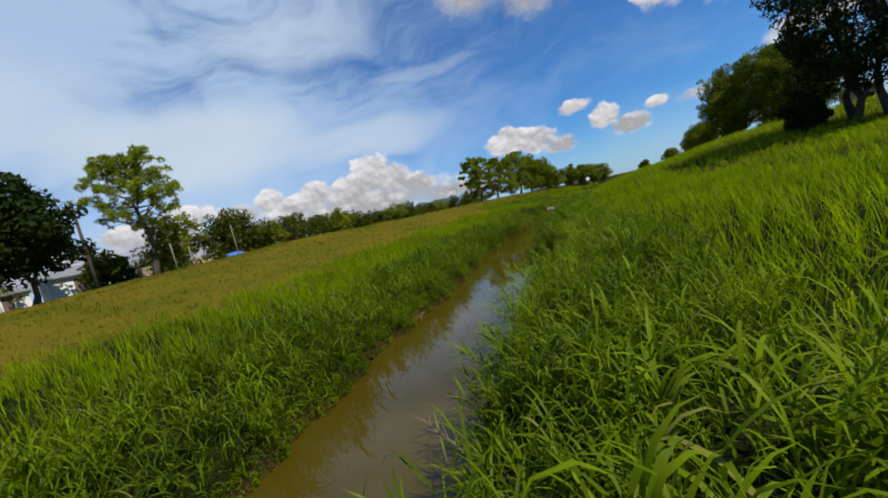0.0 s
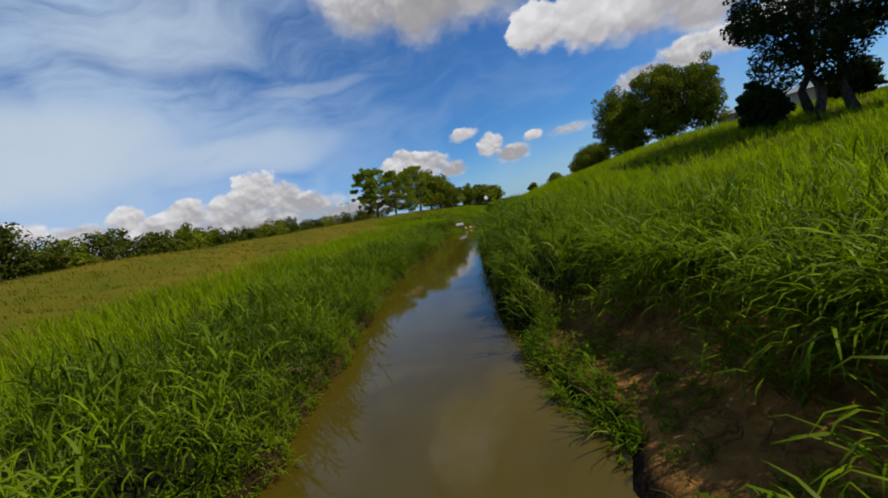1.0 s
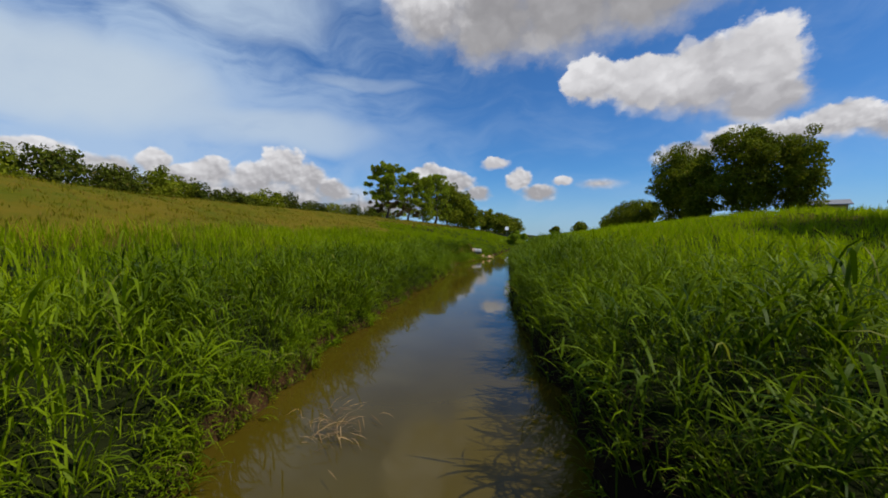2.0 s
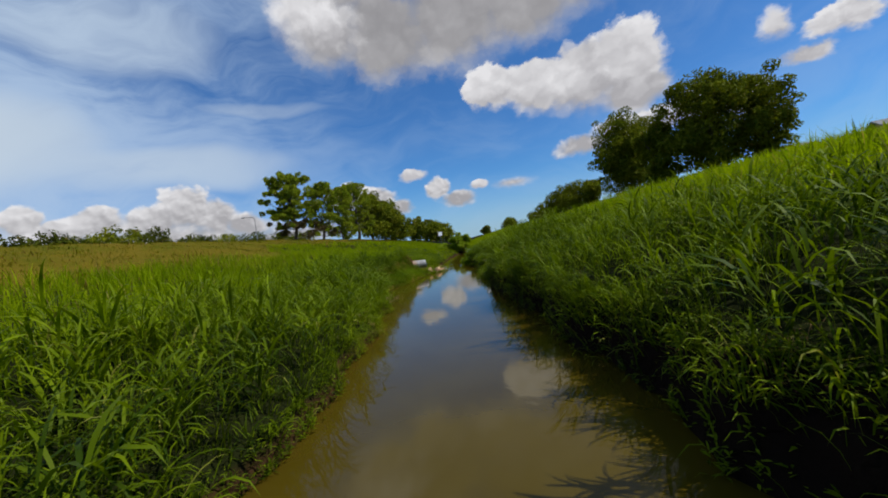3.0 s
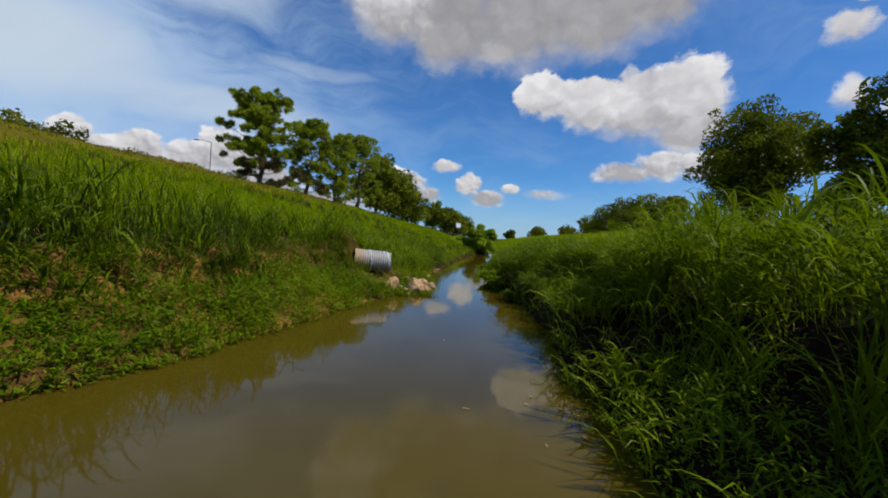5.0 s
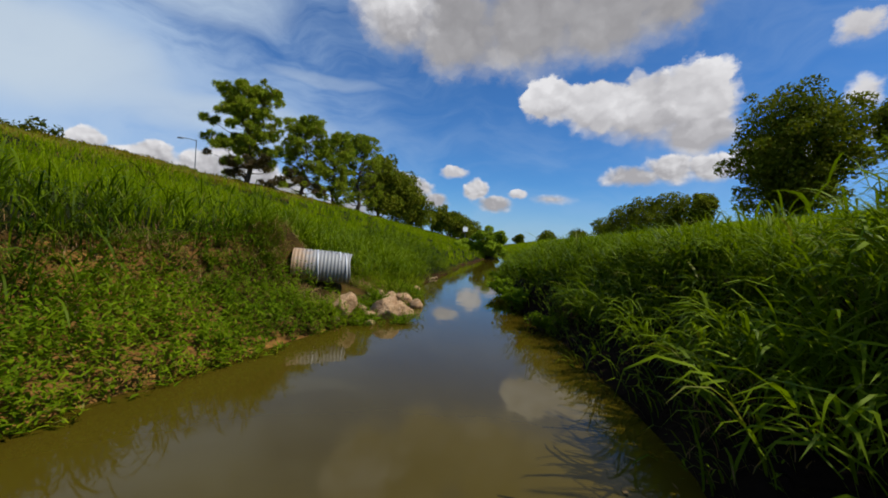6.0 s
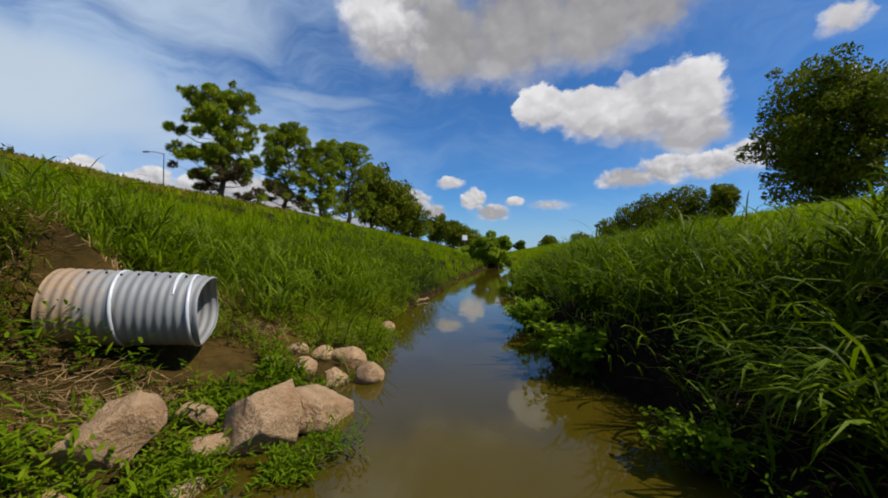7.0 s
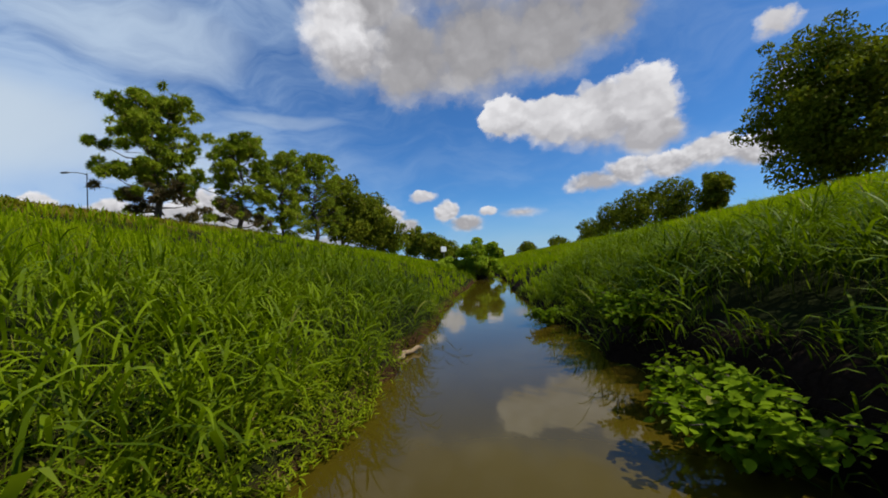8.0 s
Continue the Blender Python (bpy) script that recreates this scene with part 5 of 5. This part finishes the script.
for x, y, h, tilt in ((-24.6, 30.2, 2.4, 5), (-24.2, 31.9, 1.9, -4), (-22.9, 37.6, 3.4, 6)):
    wooden_post(x, y, h, tilt)

# ---- buildings and fence beyond the west bank ----
WHITE_WALL = plain("white painted siding", (0.78, 0.77, 0.73), 0.7, 0.08, 2.0)
TAN_WALL = plain("tan render", (0.50, 0.40, 0.27), 0.85, 0.12, 1.5)
GREY_ROOF = plain("grey shingles", (0.20, 0.20, 0.21), 0.9, 0.3, 9.0)
DOOR_MAT = plain("dull brown door paint", (0.16, 0.12, 0.09), 0.6)
GLASS_MAT = plain("dark window glass", (0.03, 0.035, 0.04), 0.1, 0.1)
FENCE_MAT = plain("sun-bleached fence boards", (0.46, 0.36, 0.23), 0.9, 0.3, 5.0)


def house(name, x, y, turn, w, d, h, rise, wall, label, openings):
    z = on_ground(x, y, -0.1)
    root = thing(name, z, label, "house" if w > 5 else "shed")
    root.rotation_euler = (0, 0, radians(turn))
    v, f = [], []
    t = 0.15
    # front wall with real openings along -y
    cuts = sorted(openings)
    xs = [-w / 2]
    for ox, ow, lo, hi, _k in cuts:
        block(v, f, (xs[-1], -d / 2, 0), (ox - ow / 2, -d / 2 + t, h))
        if lo > 0:
            block(v, f, (ox - ow / 2, -d / 2, 0), (ox + ow / 2, -d / 2 + t, lo))
        block(v, f, (ox - ow / 2, -d / 2, hi), (ox + ow / 2, -d / 2 + t, h))
        xs.append(ox + ow / 2)
    block(v, f, (xs[-1], -d / 2, 0), (w / 2, -d / 2 + t, h))
    block(v, f, (-w / 2, d / 2 - t, 0), (w / 2, d / 2, h))
    block(v, f, (-w / 2, -d / 2 + t, 0), (-w / 2 + t, d / 2 - t, h))
    block(v, f, (w / 2 - t, -d / 2 + t, 0), (w / 2, d / 2 - t, h))
    for sx in (-w / 2, w / 2 - t):
        n0 = len(v)
        v += [(sx, -d / 2, h), (sx, d / 2, h), (sx, 0, h + rise), (sx + t, -d / 2, h), (sx + t, d / 2, h), (sx + t, 0, h + rise)]
        f += [(n0, n0 + 1, n0 + 2), (n0 + 3, n0 + 5, n0 + 4), (n0, n0 + 3, n0 + 4, n0 + 1)]
    part("wall", (v, f), wall, root, smooth=False)
    v, f = [], []
    o = 0.35
    for sy in (-1, 1):
        n0 = len(v)
        e = h - o * rise / (d / 2) + 0.02
        v += [(-w / 2 - o, sy * (d / 2 + o), e), (w / 2 + o, sy * (d / 2 + o), e), (w / 2 + o, 0, h + rise + 0.02), (-w / 2 - o, 0, h + rise + 0.02)]
        v += [(p[0], p[1], p[2] + 0.12) for p in v[n0:n0 + 4]]
        f += [(n0, n0 + 1, n0 + 2, n0 + 3), (n0 + 7, n0 + 6, n0 + 5, n0 + 4), (n0, n0 + 4, n0 + 5, n0 + 1), (n0 + 1, n0 + 5, n0 + 6, n0 + 2), (n0 + 3, n0 + 2, n0 + 6, n0 + 7), (n0, n0 + 3, n0 + 7, n0 + 4)]
    part("roof", (v, f), GREY_ROOF, root, smooth=False)
    for ox, ow, lo, hi, kind_ in cuts:
        x0, x1, y0 = ox - ow / 2 + 0.01, ox + ow / 2 - 0.01, -d / 2 + 0.05
        v, f = [], []
        if kind_ == "door":
            block(v, f, (x0, y0, lo + 0.01), (x1, y0 + 0.05, hi - 0.01))
            leaf_ = part("door", (v, f), DOOR_MAT, root, smooth=False)
            v, f = [], []
            tube(v, f, [(x1 - 0.09, y0 - 0.05, 1.0), (x1 - 0.09, y0 - 0.03, 1.0), (x1 - 0.09, y0 + 0.01, 1.0)], [0.03, 0.028, 0.012], 8)
            part("handle", (v, f), GREY_METAL, leaf_)
        else:
            for a_, b_, c_, d_ in ((x0, x0 + 0.06, lo + 0.01, hi - 0.01), (x1 - 0.06, x1, lo + 0.01, hi - 0.01), (x0 + 0.06, x1 - 0.06, lo + 0.01, lo + 0.07), (x0 + 0.06, x1 - 0.06, hi - 0.07, hi - 0.01), (ox - 0.02, ox + 0.02, lo + 0.07, hi - 0.07)):
                block(v, f, (a_, y0, c_), (b_, y0 + 0.06, d_))
            frame_ = part("window", (v, f), WHITE_WALL, root, smooth=False)
            for a_, b_ in ((x0 + 0.06, ox - 0.02), (ox + 0.02, x1 - 0.06)):
                v, f = [], []
                block(v, f, (a_, y0 + 0.03, lo + 0.07), (b_, y0 + 0.04, hi - 0.07))
                part("pane", (v, f), GLASS_MAT, frame_, smooth=False)
    return root


house("shed", -39.6, 35.2, 55, 3.4, 4.0, 2.3, 0.6, WHITE_WALL, "small white shed with a dark door", [(0.6, 0.9, 0.0, 1.95, "door")])
house("shed", -43.6, 33.0, 50, 3.0, 3.0, 2.0, 0.5, WHITE_WALL, "pale garden shed in the shade of a tree", [(0.0, 0.8, 0.0, 1.9, "door")])
house("house", -43.0, 46.0, 48, 10.0, 7.0, 2.6, 1.7, WHITE_WALL, "low white house with a grey shingle roof", [(-2.5, 1.2, 0.9, 2.1, "window"), (0.4, 0.95, 0.0, 2.05, "door"), (2.8, 1.2, 0.9, 2.1, "window")])
house("house", 52.5, 37.4, -58, 5.0, 4.4, 2.1, 0.6, TAN_WALL, "small tan house with a grey roof behind trees", [(-1.6, 1.0, 0.9, 2.0, "window"), (1.2, 0.9, 0.0, 2.0, "door")])
house("shed", 55.9, 48.2, -50, 3.6, 3.0, 2.4, 0.5, TAN_WALL, "small tan shed behind dark trees", [(0.5, 0.9, 0.0, 1.95, "door")])


def fence_panel(x0, y0, x1, y1, label):
    """One bay of board fence between two posts."""
    z0, z1 = float(height(x0, y0)), float(height(x1, y1))
    root = thing("fence_panel", (x0, y0, z0 - 0.1), label, "fence", "board fence along the yards")
    root.rotation_euler = (0, 0, math.atan2(y1 - y0, x1 - x0))
    L = math.hypot(x1 - x0, y1 - y0)
    v, f = [], []
    n = 14
    for i in range(n):
        a = L * i / n
        rise = (z1 - z0) * i / n
        top = 1.75 + 0.02 * math.sin(i * 2.7)
        block(v, f, (a + 0.005, -0.02 - 0.004 * (i % 2), rise + 0.1), (a + L / n - 0.005, 0.0, rise + top))
    part("boards", (v, f), FENCE_MAT, root, smooth=False)
    v, f = [], []
    block(v, f, (-0.05, 0.0, 0.0), (0.05, 0.10, 1.85))
    part("post", (v, f), FENCE_MAT, root, smooth=False)


def fence_line(pts, label):
    for (ax, ay), (bx, by) in zip(pts[:-1], pts[1:]):
        n = max(1, round(math.hypot(bx - ax, by - ay) / 2.4))
        for i in range(n):
            fence_panel(ax + (bx - ax) * i / n, ay + (by - ay) * i / n, ax + (bx - ax) * (i + 1) / n, ay + (by - ay) * (i + 1) / n, label)


fence_line([(-36.0, 38.5), (-32.0, 53.0), (-20.0, 82.0), (-6.0, 112.0)], "tan board fence panel behind the trees")

TARP = plain("faded blue tarpaulin", (0.05, 0.14, 0.42), 0.5, 0.3, 3.0)


def tarp_heap(x, y, length, width, tall_):
    rng = np.random.default_rng(12)
    v, f, m, n = [], [], 16, 10
    for i in range(m):
        for j in range(n):
            u, w = 2 * i / (m - 1) - 1, 2 * j / (n - 1) - 1
            z = tall_ * max(0.0, 1 - abs(u) ** 3) * max(0.0, 1 - abs(w) ** 2.5) + 0.03 * float(rng.normal())
            v.append((u * length / 2, w * width / 2, max(0.0, z)))
    for i in range(m - 1):
        for j in range(n - 1):
            a = i * n + j
            f.append((a, a + n, a + n + 1, a + 1))
    ob = mesh_object("tarp", v, f, TARP)
    ob.matrix_world = Matrix.Translation(on_ground(x, y, -0.02)) @ pose(0, 0, 0, 0, 0, 60)
    tagged(ob, "faded blue tarpaulin over a low heap under the trees", "tarp")


tarp_heap(-25.4, 41.6, 3.0, 1.6, 0.9)

# ---- twigs and litter at the water ----
TWIG = plain("dry pale twig", (0.26, 0.18, 0.10), 0.9, 0.3, 20.0)


def twig(at, turn, size, seed, label):
    rng = np.random.default_rng(seed)
    root = thing("twig", at, label, "branch")
    root.rotation_euler = (0, 0, radians(turn))
    main = limb(rng, (0, 0, 0), (size, 0, size * 0.35), 0.08, 6)
    v, f = [], []
    tube(v, f, main, [0.010 - 0.0012 * i for i in range(7)], 6)
    part("stem", (v, f), TWIG, root)
    for i in range(2, 7):
        for s in (-1, 1):
            e = main[i] + Vector((rng.uniform(0.1, 0.3), s * rng.uniform(0.06, 0.22), rng.uniform(-0.02, 0.16))) * size
            v, f = [], []
            tube(v, f, limb(rng, main[i], e, 0.08, 3), [0.005, 0.004, 0.003, 0.0015], 5)
            part("branch", (v, f), TWIG, root)


twig((-0.60, -0.60, 0.10), 126, 0.95, 1, "dry forked twig sticking out over the water")
twig((1.45, 6.00, 0.16), 118, 1.05, 4, "bare grey branch lying out over the water")
twig((8.10, 37.15, 0.12), 48, 0.5, 5, "dry pale twig among the weeds at the edge")
twig((8.00, 36.75, 0.08), 15, 0.5, 6, "dry pale twig among the weeds at the edge")
twig((15.3, 50.9, 0.02), 200, 0.35, 2, "small dry twig at the water's edge")
twig((9.0, 41.7, 0.05), -40, 0.5, 3, "dry twig lying on the mud")


def drift_log(at, turn, length, r, label):
    root_v, root_f = [], []
    rng = np.random.default_rng(8)
    tube(root_v, root_f, limb(rng, (-length / 2, 0, 0), (length / 2, 0, 0.01), 0.02, 6), [r * q for q in (0.5, 0.9, 1, 1, 0.95, 0.8, 0.4)], 8)
    ob = mesh_object("drift_log", [tuple(p) for p in root_v], root_f, TWIG)
    ob.matrix_world = pose(*at, 0, 0, turn)
    tagged(ob, label, "log")


drift_log((17.45, 54.3, 0.02), 40, 0.6, 0.03, "bleached piece of driftwood at the bank")

# floating flecks
fx, fy = [], []
for cx, cy, n, sp in ((11.4, 40.3, 9, 0.25), (10.2, 38.6, 4, 0.5), (14.9, 43.4, 14, 0.5), (10.6, 33.2, 8, 0.6), (6.0, 23.5, 6, 0.7), (14.2, 41.6, 16, 0.45)):
    fx += list(RNG.normal(cx, sp, n))
    fy += list(RNG.normal(cy, sp, n))
fx, fy = np.array(fx), np.array(fy)
flecks = blade_mesh("floating_debris", np.stack([fx, fy, fx * 0 + 0.006], -1), RNG.uniform(0, 6.28, len(fx)), RNG.uniform(0.03, 0.09, len(fx)), RNG.uniform(0.012, 0.03, len(fx)), np.full(len(fx), 1.5), np.zeros(len(fx)), 2, STRAW)
tagged(flecks, "pale flecks of floating leaf litter on the water", "debris", kind="stuff")

# thick bright weeds among the rocks
px, py = [], []
for cx, cy, n, sp in ((14.36, 47.95, 120, 0.13), (14.42, 48.02, 60, 0.07), (14.86, 47.94, 70, 0.09), (15.06, 48.14, 40, 0.08), (14.6, 48.72, 110, 0.14), (14.75, 48.95, 130, 0.16), (14.45, 48.85, 90, 0.12), (13.5, 47.9, 60, 0.2), (14.70, 49.35, 50, 0.14), (15.75, 50.5, 60, 0.15)):
    px += list(RNG.normal(cx, sp, n))
    py += list(RNG.normal(cy, sp, n))
px, py = np.array(px), np.array(py)
stems_and_leaves("bank_weeds", px, py, np.maximum(height(px, py), 0.0), 0.16, 9, 0.062, 0.012, WEED, "bright leafy weeds growing between the rocks", "weeds")
# leafy cover low on the east bank, past the tall grass
x, y, a = scatter(1, 0.02, 1.2, 37.0, 60, 170)
ok = patchy(x, y, 1.3, np.where(y > 47.5, 0.10, -0.25)) & ((y < 47.5) | (a > 0.3)) & (RNG.uniform(0, 1, len(x)) > 0.9 * sunken(y) * np.clip((y - 42) / 1.5, 0, 1) * np.clip((47.3 - y) / 0.6, 0, 1))
x, y = x[ok], y[ok]
stems_and_leaves("bank_weeds", x, y, np.maximum(height(x, y), 0.0), 0.30, 8, 0.066, 0.015, WEED, "leafy green weeds at the foot of the grassy bank", "weeds")
for cx, cy, sp in ((13.75, 48.55, 0.18), (14.1, 48.62, 0.14), (13.4, 48.75, 0.2), (13.1, 49.0, 0.25), (12.95, 49.6, 0.3), (13.2, 49.35, 0.2), (14.6, 50.1, 0.14), (15.3, 50.2, 0.15)):
    n = 230
    nx, ny = RNG.normal(cx, sp, n), RNG.normal(cy, sp, n)
    mat_ob = blade_mesh("dead_grass", np.stack([nx, ny, height(nx, ny) + RNG.uniform(0.0, 0.04, n)], -1), RNG.uniform(0, 6.28, n), RNG.uniform(0.08, 0.22, n), RNG.uniform(0.004, 0.008, n), RNG.uniform(1.1, 1.6, n), RNG.uniform(-0.2, 0.5, n), 3, STRAW)
    tagged(mat_ob, "trampled dead brown grass beside the pipe", "dead grass", kind="stuff")
for cx, cy, sp in ((6.62, 33.45, 0.16), (7.70, 36.9, 0.14), (8.55, 38.6, 0.22), (-2.0, 7.7, 0.14), (2.0, 18.2, 0.16), (-0.9, 12.2, 0.15)):
    n = 90
    nx, ny = RNG.normal(cx, sp, n), RNG.normal(cy, sp * 1.3, n)
    mat_ob = blade_mesh("dead_grass", np.stack([nx, ny, np.maximum(height(nx, ny), 0.0) + RNG.uniform(0.0, 0.16, n)], -1), math.radians(113) + RNG.normal(0, 0.8, n), RNG.uniform(0.12, 0.3, n), RNG.uniform(0.005, 0.010, n), RNG.uniform(0.9, 1.6, n), RNG.uniform(0.2, 1.2, n), 3, STRAW)
    tagged(mat_ob, "bunch of dead tan grass drooping over the water", "dead grass", kind="stuff")
# green and dead grass draped down the heap of earth behind the pipe
for n, mat_, title in ((620, TALL, "grass hanging down the earth heap behind the pipe"), (260, STRAW, "tan dead grass draped over the earth heap")):
    nx, ny = RNG.normal(13.0, 0.17, n), RNG.normal(49.12, 0.17, n)
    nx, ny = nx[nx < 13.26], ny[nx < 13.26]
    n = len(nx)
    heap = blade_mesh("hanging_grass" if mat_ is TALL else "dead_grass", np.stack([nx, ny, height(nx, ny) - 0.02], -1), math.radians(150) + RNG.normal(0, 0.9, n), RNG.uniform(0.14, 0.36, n), RNG.uniform(0.007, 0.015, n) * (1.0 if mat_ is TALL else 0.6), RNG.uniform(0.2, 0.9, n), RNG.uniform(0.8, 2.2, n), 4, mat_)
    tagged(heap, title, "grass" if mat_ is TALL else "dead grass", kind="stuff")
# dead nest of straw on the east bank
nx, ny = RNG.normal(17.35, 0.22, 260), RNG.normal(47.35, 0.28, 260)
nest = blade_mesh("dead_grass", np.stack([nx, ny, height(nx, ny) + RNG.uniform(0.0, 0.10, 260)], -1), RNG.uniform(0, 6.28, 260), RNG.uniform(0.12, 0.3, 260), RNG.uniform(0.005, 0.009, 260), RNG.uniform(1.0, 1.6, 260), RNG.uniform(-0.3, 0.6, 260), 3, STRAW)
tagged(nest, "flattened patch of dead brown straw on the bank", "dead grass", kind="stuff")

# low fuzzy growth past the rocks on the west bank
x, y, a = scatter(-1, -0.05, 2.1, 49.7, 52.3, 260)
ok = patchy(x, y, 2.6, -0.12)
for rx, ry, rr in ((14.63, 50.05, 0.22), (14.85, 49.95, 0.14), (15.52, 49.98, 0.14), (14.6, 50.3, 0.16)):
    ok &= (x - rx) ** 2 + (y - ry) ** 2 > rr ** 2
x, y = x[ok], y[ok]
stems_and_leaves("bank_weeds", x, y, np.maximum(height(x, y), 0.0), 0.19, 9, 0.055, 0.011, FUZZ, "low fuzzy yellow-green growth beside the water", "weeds")
tall(-1, 0.0, 2.1, 49.7, 53.8, 260, 0.20, 0.009, 4, FUZZ, "edge_grass", "fine low grass at the water's edge", lambda x, y, a: patchy(x, y, 1.7, -0.2), 6, 0.6, (0.6, 2.2))
tall(-1, 1.5, 2.6, 47.8, 51, 240, 0.30, 0.008, 4, STRAW, "dead_grass", "matted dead brown grass over the pipe", lambda x, y, a: patchy(x, y, 1.9, -0.25), 8, 0.9, (1.2, 2.9))
# dark weeds in the foot of the washed-out bank
x, y, a = scatter(1, 0.35, 1.0, 6.6, 9.6, 110)
ok = patchy(x, y, 3.1, -0.05)
x, y = x[ok], y[ok]
stems_and_leaves("bank_weeds", x, y, height(x, y), 0.20, 8, 0.09, 0.016, TALL, "dark green weeds growing on the bare earth", "weeds")
